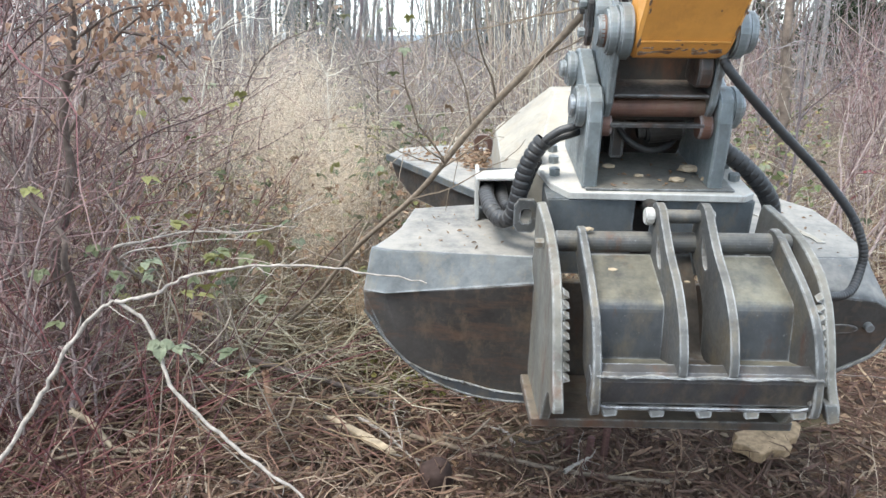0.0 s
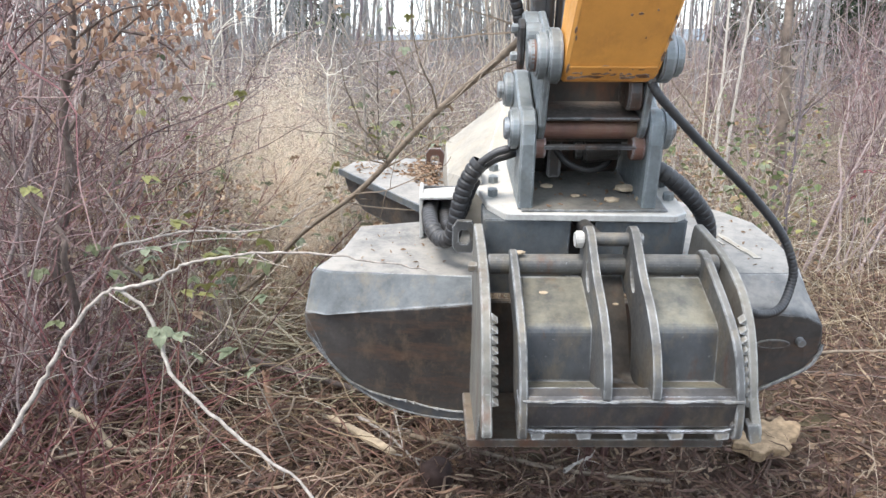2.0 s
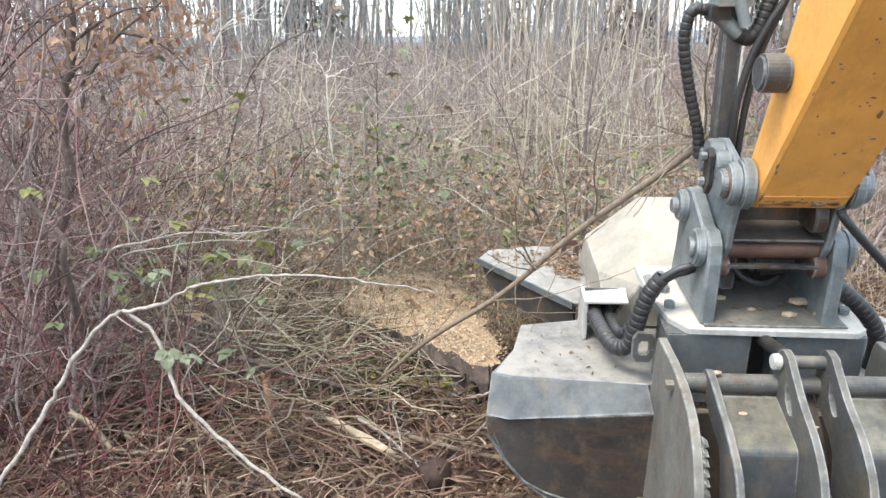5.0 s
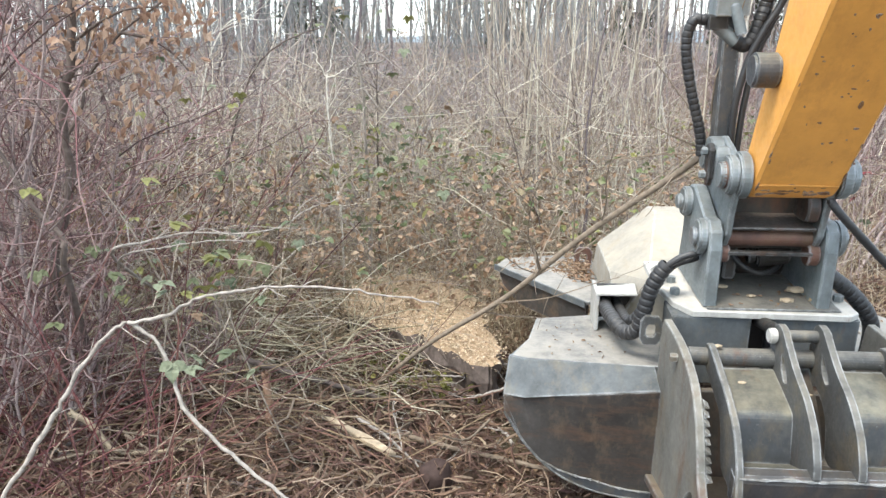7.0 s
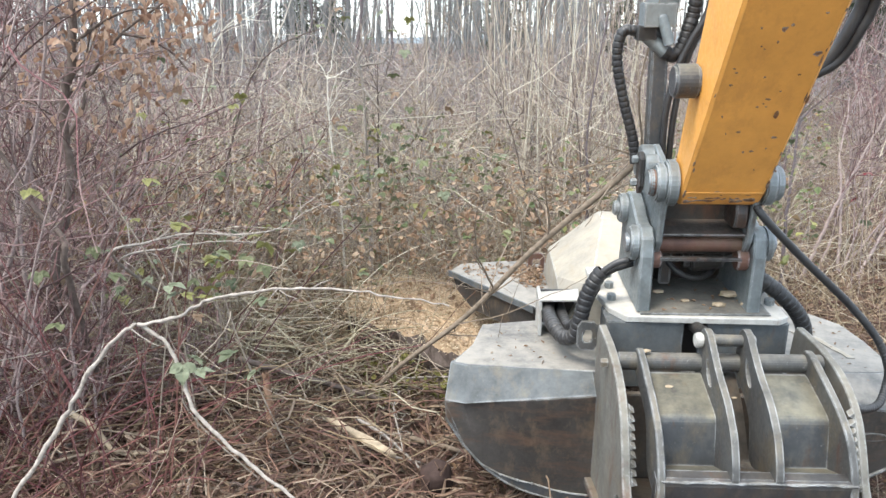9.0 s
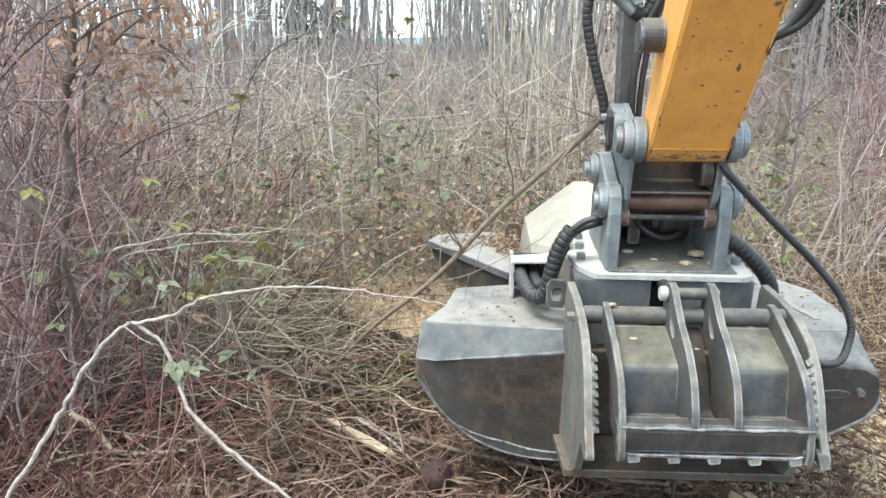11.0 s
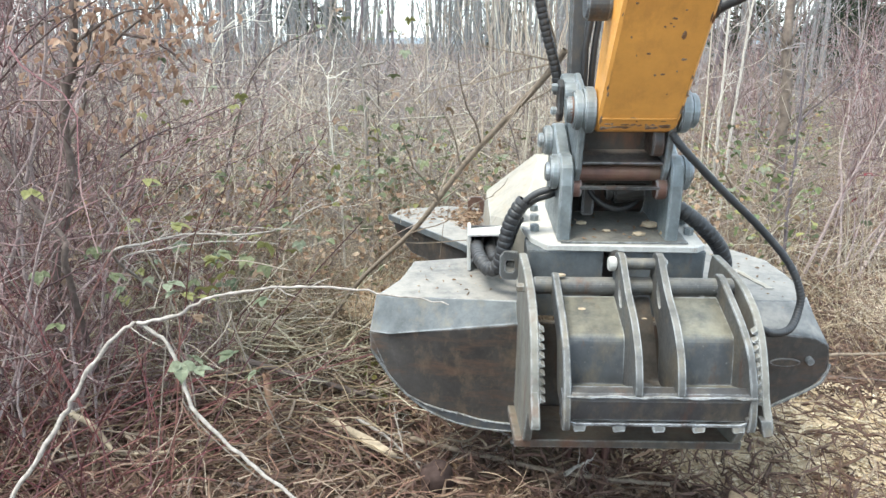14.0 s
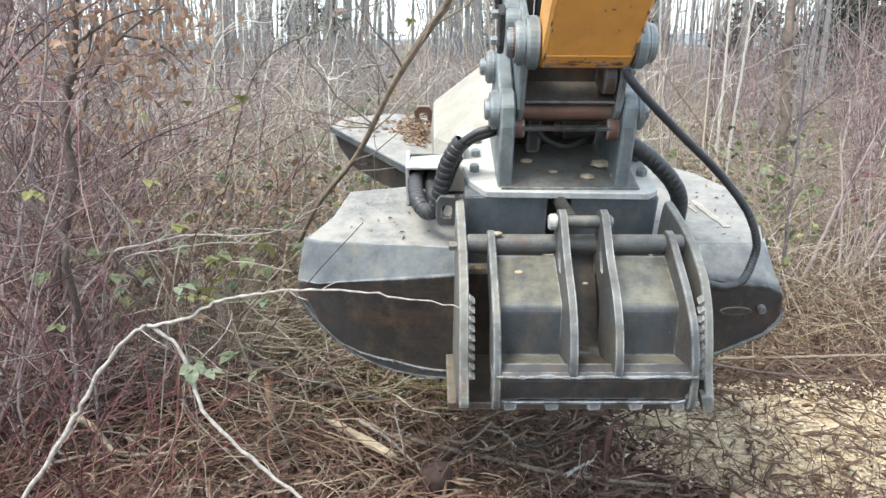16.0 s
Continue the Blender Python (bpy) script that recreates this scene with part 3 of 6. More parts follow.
    part("jaw_floor", prism([(-0.372, -0.505, -0.772), (0.37, -0.505, -0.772), (0.37, -0.16, -0.86), (-0.372, -0.16, -0.86)], (0, 0, -0.03)), M_INNER, head, "muddy dark brown jaw floor plate")
    part("lift_lug", slot_plate((-0.372, -0.045, -0.345), 0.038, 0.055, 0.45, (0, 0.016, 0)), M_RIB, head, "steel lug with a slot")
    # thumb
    part("hinge_rod", rod((-0.318, -0.338, -0.292), (0.328, -0.338, -0.292), 0.029), M_RIB, head, "grey hinge tube")
    outer = [(-0.30, -0.285), (-0.325, -0.248), (-0.365, -0.245), (-0.46, -0.272), (-0.57, -0.305), (-0.665, -0.350), (-0.728, -0.43), (-0.757, -0.52), (-0.757, -0.572), (-0.715, -0.575), (-0.69, -0.53), (-0.595, -0.525), (-0.545, -0.385), (-0.46, -0.36), (-0.33, -0.325)]
    mid = [(-0.31, -0.29), (-0.32, -0.19), (-0.345, -0.168), (-0.385, -0.170), (-0.43, -0.20), (-0.51, -0.248), (-0.61, -0.285), (-0.69, -0.345), (-0.735, -0.42), (-0.745, -0.47), (-0.69, -0.50), (-0.545, -0.565), (-0.505, -0.42), (-0.46, -0.375), (-0.33, -0.325)]
    for x0, x1, line in ((-0.259, -0.237, outer), (-0.056, -0.035, mid), (0.064, 0.086, mid), (0.272, 0.294, outer)):
        if line is mid:
            part("rib", holed_plate(x0, x1, eased(line), eased([(-0.405, -0.232), (-0.485, -0.300), (-0.455, -0.318), (-0.415, -0.285)], 1)), M_RIB, head, "scraped grey thumb rib with a slot")
        else:
            part("rib", side_plate(x0, x1, eased(line), 0.003), M_RIB, head, "scraped grey thumb rib")
    part("pin_head", rod((-0.058, -0.352, -0.208), (-0.082, -0.352, -0.208), 0.024, 16), M_WHITE, head, "white pin head")
    part("ram_pin", rod((-0.07, -0.352, -0.208), (0.105, -0.352, -0.208), 0.019), M_RIB, head)
    for x0, x1 in ((-0.237, -0.057), (0.087, 0.272)):
        line = eased([(-0.375, -0.318), (-0.540, -0.357), (-0.556, -0.366), (-0.566, -0.384), (-0.592, -0.508)], 2, False)
        rows = [[(x, y, z) for x in np.linspace(x0, x1, 5)] for y, z in line]
        part("thumb_plate", shell(rows, 0.014), M_THUMB, head, "dark blue-grey thumb plate with yellowish dust")
        line = eased([(-0.592, -0.508), (-0.600, -0.512), (-0.700, -0.466)], 1, False)
        part("thumb_shelf", shell([[(x, y, z) for x in np.linspace(x0, x1, 5)] for y, z in line], 0.014), M_THUMB, head, "dusty shelf plate")
    line = eased([(-0.33, -0.335), (-0.44, -0.400), (-0.55, -0.545), (-0.70, -0.470)], 2, False)
    part("thumb_gutter", shell([[(x, y, z) for x in (-0.035, 0.064)] for y, z in line], 0.014), M_INNER, head, "muddy gutter between the middle ribs", True)
    part("thumb_bar", prism([(-0.262, -0.690, -0.452), (-0.262, -0.735, -0.458), (-0.262, -0.742, -0.470), (-0.262, -0.738, -0.548), (-0.262, -0.69, -0.555)], (0.559, 0, 0), 0.009), M_BAR, head, "dark scraped crossbar")
    np_part("bar_edge", tubes(np.array([[(x, -0.741, -0.463 + 0.002 * math.sin(40 * x)) for x in np.linspace(-0.25, 0.29, 40)]]), 0.002 + 0.005 * rng.random((1, 40)), 6), M_RIB, head, "bare worn edge")
    part("bar_lip", prism([(-0.22, -0.742, -0.550), (0.25, -0.742, -0.550), (0.285, -0.742, -0.538), (0.285, -0.742, -0.548), (0.255, -0.742, -0.560), (-0.225, -0.742, -0.560), (-0.255, -0.742, -0.548), (-0.255, -0.742, -0.538)], (0, 0.02, 0), 0.002), M_BAR, head, "bare worn lip under the crossbar")
    for x in (-0.243, 0.275):
        part("bar_bolt", rod((x, -0.735, -0.532), (x, -0.752, -0.532), 0.011, 10, 0.002), M_BLACK, head)
    for x in (-0.21, -0.095, 0.02, 0.135, 0.25):
        part("thumb_tooth", prism([(x - 0.024, -0.735, -0.548), (x + 0.024, -0.735, -0.548), (x + 0.019, -0.750, -0.574), (x - 0.015, -0.750, -0.578)], (0, 0.035, 0), 0.004), M_RIB, head)
    part("jaw_tip", prism([(0.316, -0.725, -0.545), (0.350, -0.725, -0.545), (0.354, -0.745, -0.585), (0.325, -0.745, -0.592)], (0, 0.03, 0), 0.003), M_RIB, head)
    # white cover over the rotor drive
    bm = bmesh.new()
    for p in ((-0.41, 0.42, -0.51), (-0.43, 1.20, -0.575), (-0.415, 0.70, -0.40), (-0.415, 1.15, -0.41), (-0.17, 1.02, -0.205), (0.20, 1.02, -0.205), (-0.30, 0.42, -0.33), (0.30, 0.42, -0.33), (0.40, 0.42, -0.51), (0.42, 1.20, -0.575), (-0.17, 1.2, -0.23), (0.2, 1.2, -0.23)):
        bm.verts.new(p)
    bmesh.ops.convex_hull(bm, input=bm.verts)
    bmesh.ops.dissolve_limit(bm, angle_limit=0.03, verts=bm.verts, edges=bm.edges)
    part("drive_cover", bevelled(bm, 0.004), M_COVER, head, "white-painted drive cover")
    # bracket that takes the hoses
    part("bracket_top", prism([(-0.52, 0.30, -0.345), (-0.365, 0.28, -0.335), (-0.345, 0.46, -0.36), (-0.52, 0.48, -0.375)], (0, 0, -0.012)), M_WHITE, head, "white hose bracket")
    part("bracket_side", box(-0.522, -0.508, 0.305, 0.47, -0.51, -0.352, 0.003), M_WHITE, head)
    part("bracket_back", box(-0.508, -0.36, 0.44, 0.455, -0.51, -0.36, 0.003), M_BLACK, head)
    # rear blade
    blade = [(-0.922, 1.27, -0.587), (-0.87, 1.40, -0.595), (-0.62, 1.48, -0.602), (-0.40, 1.45, -0.602), (-0.42, 0.72, -0.556), (-0.51, 0.72, -0.558)]
    part("rear_blade", prism(blade, (0, 0, -0.018)), M_GREY, head, "grey rear guard plate")
    part("guard_skirt", prism([(-0.910, 1.265, -0.610), (-0.505, 0.73, -0.576), (-0.505, 0.73, -0.70), (-0.65, 0.922, -0.735), (-0.80, 1.12, -0.745), (-0.885, 1.232, -0.68)], (0.012, 0.012, 0), 0), M_SKIRT, head, "rust-brown inner skirt")
    part("guard_edge", prism([(-0.927, 1.268, -0.583), (-0.51, 0.714, -0.553), (-0.51, 0.714, -0.585), (-0.927, 1.268, -0.612)], (-0.006, -0.006, 0), 0), M_BAND, head, "worn plate edge")
    part("tie_ring", slot_plate((-0.465, 1.28, -0.545), 0.045, 0.058, 0.42, (0, 0.018, 0)), M_RUSTY, head, "rusty plate with a hole")
    # hoses
    for dz in (0.0, -0.034):
        np_part("thin_hose", hose([(-0.16, 0.06 - dz, -0.052 + dz), (-0.231, 0.0 - dz, -0.062 + dz), (-0.285, -0.005 - dz, -0.080 + dz), (-0.335, 0.0 - dz, -0.125 + dz), (-0.36, 0.0, -0.18)], 0.0125, 0, 30), M_RUBBER, head, "thin black hose", True)
    np_part("wrapped_hose", hose([(-0.325, 0.0, -0.108), (-0.345, 0.0, -0.135), (-0.375, 0.0, -0.20), (-0.397, 0.0, -0.30), (-0.412, 0.01, -0.365), (-0.445, 0.05, -0.395), (-0.475, 0.12, -0.385), (-0.485, 0.30, -0.40), (-0.47, 0.44, -0.42)], 0.0275, 0.024, 50), M_RUBBER, head, "black spiral-wrapped hydraulic hose", True)
    np_part("wrapped_hose", hose([(-0.338, 0.06, -0.19), (-0.355, 0.07, -0.23), (-0.385, 0.09, -0.33), (-0.42, 0.16, -0.40), (-0.43, 0.44, -0.42)], 0.022, 0.024, 40), M_RUBBER, head, "", True)
    np_part("thick_hose", hose([(0.20, 0.14, -0.13), (0.26, 0.10, -0.165), (0.34, 0.09, -0.222), (0.415, 0.09, -0.30), (0.455, 0.10, -0.38), (0.465, 0.12, -0.50)], 0.029, 0.024, 40), M_RUBBER, head, "black spiral-wrapped hydraulic hose", True)
    np_part("long_hose", hose([(0.15, -0.06, 0.17), (0.18, -0.10, 0.12), (0.335, -0.09, -0.03), (0.497, -0.09, -0.178), (0.60, -0.12, -0.295), (0.642, -0.15, -0.39), (0.638, -0.17, -0.452), (0.59, -0.23, -0.495), (0.51, -0.28, -0.487), (0.43, -0.33, -0.44), (0.36, -0.34, -0.42)], 0.0135, 0.012, 70), M_RUBBER, head, "long black rubber hose in a loop", True)
    # chips lying on it
    c = np.stack([rng.uniform(-0.75, -0.36, 34), rng.uniform(0.02, 0.42, 34), np.zeros(34)], 1)
    c2 = np.stack([rng.uniform(0.36, 0.75, 34), rng.uniform(-0.1, 0.65, 34), np.zeros(34)], 1)
    c3 = np.stack([rng.uniform(-0.85, -0.45, 260), rng.uniform(1.0, 1.38, 260), np.zeros(260)], 1)
    c3 = c3[c3[:, 1] > 0.86 + (-0.47 - c3[:, 0]) * 0.98]
    c5 = np.stack([rng.normal(-0.50, 0.05, 420), rng.normal(1.18, 0.12, 420), np.zeros(420)], 1)
    c5 = c5[(c5[:, 0] < -0.43) & (c5[:, 1] > 0.95) & (c5[:, 1] < 1.38)]
    c = np.concatenate([c, c2, c3, c5])
    c[:, 2] = np.where(c[:, 1] > 0.9, -0.583 + 0.03 * rng.random(len(c)) * (c[:, 0] > -0.56), deck_z(c[:, 1]) + 0.005)
    c4 = np.stack([rng.uniform(-0.2, 0.24, 50), rng.uniform(-0.08, 0.3, 50), np.full(50, -0.226)], 1)
    c = np.concatenate([c, c4])
    tagged(np_part("chip_litter", leaves(rng, c, rng.uniform(0.006, 0.026, len(c)) * np.where(c[:, 1] > 0.9, 1.5, 1.0), 0.45, 0.05), M_DEADLEAF, head, "loose wood chips lying on the plates"), kind="stuff")
    for p, s in (((-0.17, -0.43, -0.333), 0.016), ((0.15, 0.06, -0.215), 0.040), ((0.09, -0.02, -0.224), 0.028), ((-0.02, 0.02, -0.226), 0.018), ((0.19, -0.02, -0.22), 0.030), ((-0.10, 0.10, -0.224), 0.024), ((0.02, -0.47, -0.345), 0.010), ((-0.23, -0.345, -0.252), 0.018)):
        bm = bmesh.new()
        bmesh.ops.create_icosphere(bm, subdivisions=1, radius=s, matrix=Matrix.Translation(p) @ Matrix.Diagonal((1, 0.6, 0.35, 1)))
        part("wood_fragment", bm, M_SPLIT, head)


def slot_plate(c, wide, high, hole, thick):
    """Upright plate with chamfered corners and a slot through it."""
    bm = bmesh.new()
    c, d = Vector(c), Vector(thick)
    corners = [(-1, -0.6), (-0.6, -1), (0.6, -1), (1, -0.6), (1, 0.6), (0.6, 1), (-0.6, 1), (-1, 0.6)]
    rings = [[bm.verts.new(c + Vector((wide * k * u, 0, high * k * w)) + off) for u, w in corners] for k, off in ((1, Vector()), (hole, Vector()), (hole, d), (1, d))]
    for a, b in zip(rings, rings[1:] + rings[:1]):
        for i in range(8):
            j = (i + 1) % 8
            bm.faces.new((a[i], a[j], b[j], b[i]))
    bmesh.ops.recalc_face_normals(bm, faces=bm.faces)
    return bm


build_head()

# ---- excavator arm with its coupler and linkage; it shares the head's origin ----
arm = tagged(new("excavator_arm"), "orange-painted excavator arm with chipped paint and hydraulic hoses", "excavator arm")
ALONG, BACK = Vector((0, -0.560, 0.8285)), Vector((0, 0.8285, 0.560))


def arm_point(x, s, d):
    """A place on the arm: s metres up along it, d metres behind its front face."""
    return Vector((x, -0.092, 0.168)) + ALONG * s + BACK * d


def build_arm():
    side = [(0.050, -0.003), (2.3, -0.003), (2.3, 0.40), (0.7, 0.29), (0.10, 0.15), (0.0, 0.13), (-0.042, 0.095), (-0.050, 0.07), (-0.045, 0.045), (-0.030, 0.022), (-0.008, 0.006), (0.020, -0.001)]
    pts = [arm_point(-0.107, s, d) for s, d in side]
    part("beam", prism(pts, (0.270, 0, 0), 0.010), M_ORANGE, arm, "orange box-section beam")
    part("weld_seam", prism([arm_point(-0.095, 0.055, -0.004), arm_point(0.150, 0.055, -0.004), arm_point(0.150, 0.062, -0.004), arm_point(-0.095, 0.062, -0.004)], BACK * -0.005, 0), M_ORANGE, arm)
    rng = np.random.default_rng(8)
    spots = [(-0.085, 0.012, 0.03, 0.02), (-0.02, 0.02, 0.06, 0.010), (0.07, 0.015, 0.05, 0.012), (0.12, 0.025, 0.05, 0.02), (0.155, 0.10, 0.010, 0.05), (0.09, 0.40, 0.014, 0.04), (0.11, 0.31, 0.02, 0.010), (0.05, 0.46, 0.018, 0.008), (0.0, 0.33, 0.02, 0.01), (-0.098, 0.05, 0.012, 0.05), (0.06, 0.25, 0.015, 0.01), (0.13, 0.62, 0.03, 0.02), (0.02, 0.70, 0.02, 0.02)]
    spots += [(rng.uniform(-0.09, 0.15), rng.choice((0.022, 0.030, 0.056)) + rng.normal(0, 0.004), rng.uniform(0.006, 0.03), rng.uniform(0.003, 0.009)) for _ in range(34)]
    spots += [(rng.choice((-0.097, 0.155)) + rng.normal(0, 0.004), rng.uniform(0.02, 0.9), rng.uniform(0.004, 0.009), rng.uniform(0.01, 0.05)) for _ in range(14)]
    spots += [(rng.uniform(-0.08, 0.14), rng.uniform(0.1, 1.1), rng.uniform(0.004, 0.012), rng.uniform(0.003, 0.012)) for _ in range(30)]
    for x, s, w, h in spots:
        k = 9
        ring = [arm_point(x + w / 2 * math.cos(q) * r, s + h / 2 * math.sin(q) * r, -0.0045) for q, r in zip(np.linspace(0, 2 * math.pi, k + 1)[:-1], rng.uniform(0.5, 1.1, k))]
        part("paint_chip", prism(ring, BACK * 0.002, 0), M_ORANGE_DARK, arm)
    # pins through the beam
    c = arm_point(0, 0.395, 0.150)
    part("pin_boss", rod((-0.107, c.y, c.z), (-0.185, c.y, c.z), 0.052, 28, 0.008), M_THUMB, arm, "dark grey pin boss")
    part("pin_boss", rod((0.163, c.y, c.z), (0.215, c.y, c.z), 0.052, 28, 0.008), M_BLACK, arm)
    up = Vector((0, -0.05, 0.228))
    part("foot_pin", rod((-0.20, up.y, up.z), (0.235, up.y, up.z), 0.045), M_RUSTY, arm)
    for x0, x1, r in ((-0.150, -0.112, 0.078), (-0.182, -0.150, 0.066), (-0.205, -0.182, 0.045), (0.168, 0.205, 0.074), (0.205, 0.232, 0.058)):
        part("pin_collar", rod((x0, up.y, up.z), (x1, up.y, up.z), r, 30, 0.006), M_EAR, arm, "blue-grey pin collar")
    # coupler
    plate = [(-0.10, 0.20), (-0.075, 0.27), (-0.02, 0.30), (0.10, 0.33), (0.19, 0.31), (0.24, 0.25), (0.28, 0.10), (0.27, 0.02), (0.20, 0.0), (0.06, -0.02), (-0.02, -0.035), (-0.06, 0.02), (-0.07, 0.10)]
    for x0, x1 in ((-0.160, -0.138), (0.142, 0.165)):
        part("coupler_side", side_plate(x0, x1, plate, 0.005), M_EAR, arm, "grey coupler side plate")
    # body and back wall: the hollow's shade is put into their colour
    part("coupler_body", side_plate(-0.138, 0.142, [(-0.055, 0.048), (0.10, 0.058), (0.22, 0.08), (0.25, 0.03), (0.06, 0.035), (-0.05, 0.036)]), M_GREASE_SHADE, arm, "greasy coupler body, darkened for the hollow's shade")
    part("coupler_back", box(-0.138, 0.142, 0.10, 0.13, -0.03, 0.26), M_GREASE_SHADE, arm)
    part("cavity_lug", side_plate(0.095, 0.138, eased([(-0.06, 0.065), (-0.075, 0.12), (-0.05, 0.175), (0.05, 0.175), (0.08, 0.065)]), 0.006), M_GREASE_SHADE, arm, "greasy lug in the coupler's hollow")
    # block added to close the gap between the ears, near-black as shade
    part("coupler_block", side_plate(-0.150, 0.155, eased([(0.20, -0.02), (0.31, 0.03), (0.32, -0.20), (0.29, -0.226), (0.23, -0.226), (0.19, -0.12)], 1), 0.004), M_GREASE_SHADE, arm, "greasy hydraulic block, added to darken the hollow")
    part("lock_cylinder", rod((0.015, 0.15, -0.115), (0.135, 0.15, -0.10), 0.046, 20, 0.008), M_GREASE_SHADE, arm, "greasy locking cylinder")
    part("lock_cylinder", rod((-0.01, 0.15, -0.118), (0.015, 0.15, -0.115), 0.03, 16, 0.004), M_GREASE_SHADE, arm)
    part("lock_bracket", box(-0.10, -0.055, 0.11, 0.20, -0.20, -0.06, 0.006), M_GREASE_SHADE, arm)
    np_part("thin_hose", hose([(-0.08, 0.12, -0.10), (-0.04, 0.09, -0.14), (0.03, 0.10, -0.17), (0.10, 0.14, -0.16), (0.14, 0.20, -0.12)], 0.010, 0, 30), M_RUBBER, arm, "", True)
    part("coupler_bar", box(-0.138, 0.142, -0.050, -0.028, -0.052, -0.040, 0.002), M_BLACK, arm)
    part("coupler_tube", rod((-0.138, 0.05, -0.02), (0.142, 0.05, -0.02), 0.035), M_BLACK, arm)
    # linkage on the outside
    for q, r in (((0.02, 0.27), 0.040), ((0.10, 0.28), 0.048), ((0.17, 0.24), 0.040)):
        part("link_boss", rod((-0.160, *q), (-0.205, *q), r, 24), M_EAR, arm, "grey link boss")
    part("link_clamp", side_plate(-0.225, -0.205, [(0.0, 0.30), (0.03, 0.32), (0.06, 0.30), (0.05, 0.20), (0.02, 0.17), (0.0, 0.20)]), M_BLACK, arm)
    part("link_bolt", rod((-0.225, 0.03, 0.29), (-0.245, 0.03, 0.29), 0.014, 6, 0.002), M_EAR, arm)
    part("link_bolt", rod((-0.225, 0.03, 0.21), (-0.245, 0.03, 0.21), 0.014, 6, 0.002), M_EAR, arm)
    part("link_rod", prism([(-0.170, 0.16, 0.26), (-0.112, 0.16, 0.26), (-0.118, 0.19, 0.80), (-0.176, 0.19, 0.80)], (0, 0.06, 0), 0.006), M_THUMB, arm, "dark grey link bar")
    part("link_rod", rod((-0.145, 0.21, 0.78), (-0.145, 0.16, 1.35), 0.055), M_EAR, arm, "grey hydraulic cylinder")
    part("valve_block", box(-0.215, -0.105, 0.15, 0.25, 0.72, 0.80), M_EAR, arm, "grey-green valve block")
    part("hose_clamp", box(-0.232, -0.165, 0.165, 0.225, 0.675, 0.725), M_BLACK, arm)
    part("hose_fitting", rod((-0.155, 0.16, 0.76), (-0.125, 0.14, 0.66), 0.018), M_EAR, arm)
    np_part("wrapped_hose", hose([(-0.200, 0.20, 0.24), (-0.215, 0.20, 0.33), (-0.258, 0.20, 0.47), (-0.288, 0.20, 0.60), (-0.285, 0.20, 0.68), (-0.262, 0.20, 0.71), (-0.215, 0.20, 0.70)], 0.0185, 0.021, 50), M_RUBBER, arm, "black spiral-wrapped hose", True)
    np_part("hose_elbow", hose([(-0.205, 0.19, 0.70), (-0.165, 0.19, 0.665), (-0.128, 0.18, 0.635)], 0.024, 0, 20), M_EAR, arm, "", True)
    np_part("wrapped_hose", hose([(-0.135, 0.18, 0.64), (-0.10, 0.18, 0.625), (-0.072, 0.18, 0.655), (-0.055, 0.18, 0.72), (-0.04, 0.18, 0.80), (-0.03, 0.10, 1.1), (-0.03, -0.1, 1.5), (-0.03, -0.3, 1.9)], 0.024, 0.022, 80), M_RUBBER, arm, "", True)
    np_part("thin_hose", hose([(-0.115, 0.15, 0.24), (-0.118, 0.15, 0.35), (-0.115, 0.15, 0.45), (-0.09, 0.15, 0.58), (-0.05, 0.15, 0.68), (-0.003, 0.15, 0.77), (0.02, 0.12, 0.9), (0.02, 0.0, 1.2), (0.02, -0.2, 1.6)], 0.012), M_RUBBER, arm, "", True)
    np_part("thin_hose", hose([(-0.09, 0.16, 0.24), (-0.085, 0.16, 0.42), (-0.06, 0.16, 0.60), (0.0, 0.15, 0.8), (0.03, 0.05, 1.2)], 0.011), M_RUBBER, arm, "", True)
    for dx in (0.0, 0.035):
        np_part("return_hose", hose([(0.24 - dx, 0.12, 0.50), (0.33, 0.10, 0.56), (0.385 + dx, 0.10, 0.61), (0.43 + dx, 0.08, 0.70), (0.46 + dx, 0.05, 0.85), (0.42, -0.1, 1.2), (0.3, -0.3, 1.6)], 0.020, 0.0, 50), M_RUBBER, arm, "black return hose", True)


build_arm()


# ---- woods in the distance ----
def far_tree_data(seed, height, r, limbs):
    rng = np.random.default_rng(seed)
    base = np.zeros((1, 3))
    trunk = grow(rng, base, np.array([[rng.normal(0, 0.03), rng.normal(0, 0.03), 1.0]]), np.array([height]), 14, 0.025, np.array([0, 0, 0.02]))
    t = tubes(trunk, taper(1, 14, r, r * 0.15), 8)
    b1 = sprouts(rng, trunk, limbs, height * 0.28, 7, 0.12, 0.55, 0.25)
    b2 = sprouts(rng, b1, 7, height * 0.10, 5, 0.16, 0.6, 0.1)
    crown = merged(tubes(b1, taper(len(b1), 7, r * 0.28, r * 0.05), 4), tubes(b2, taper(len(b2), 5, r * 0.08, r * 0.03), 3))
    return t, crown


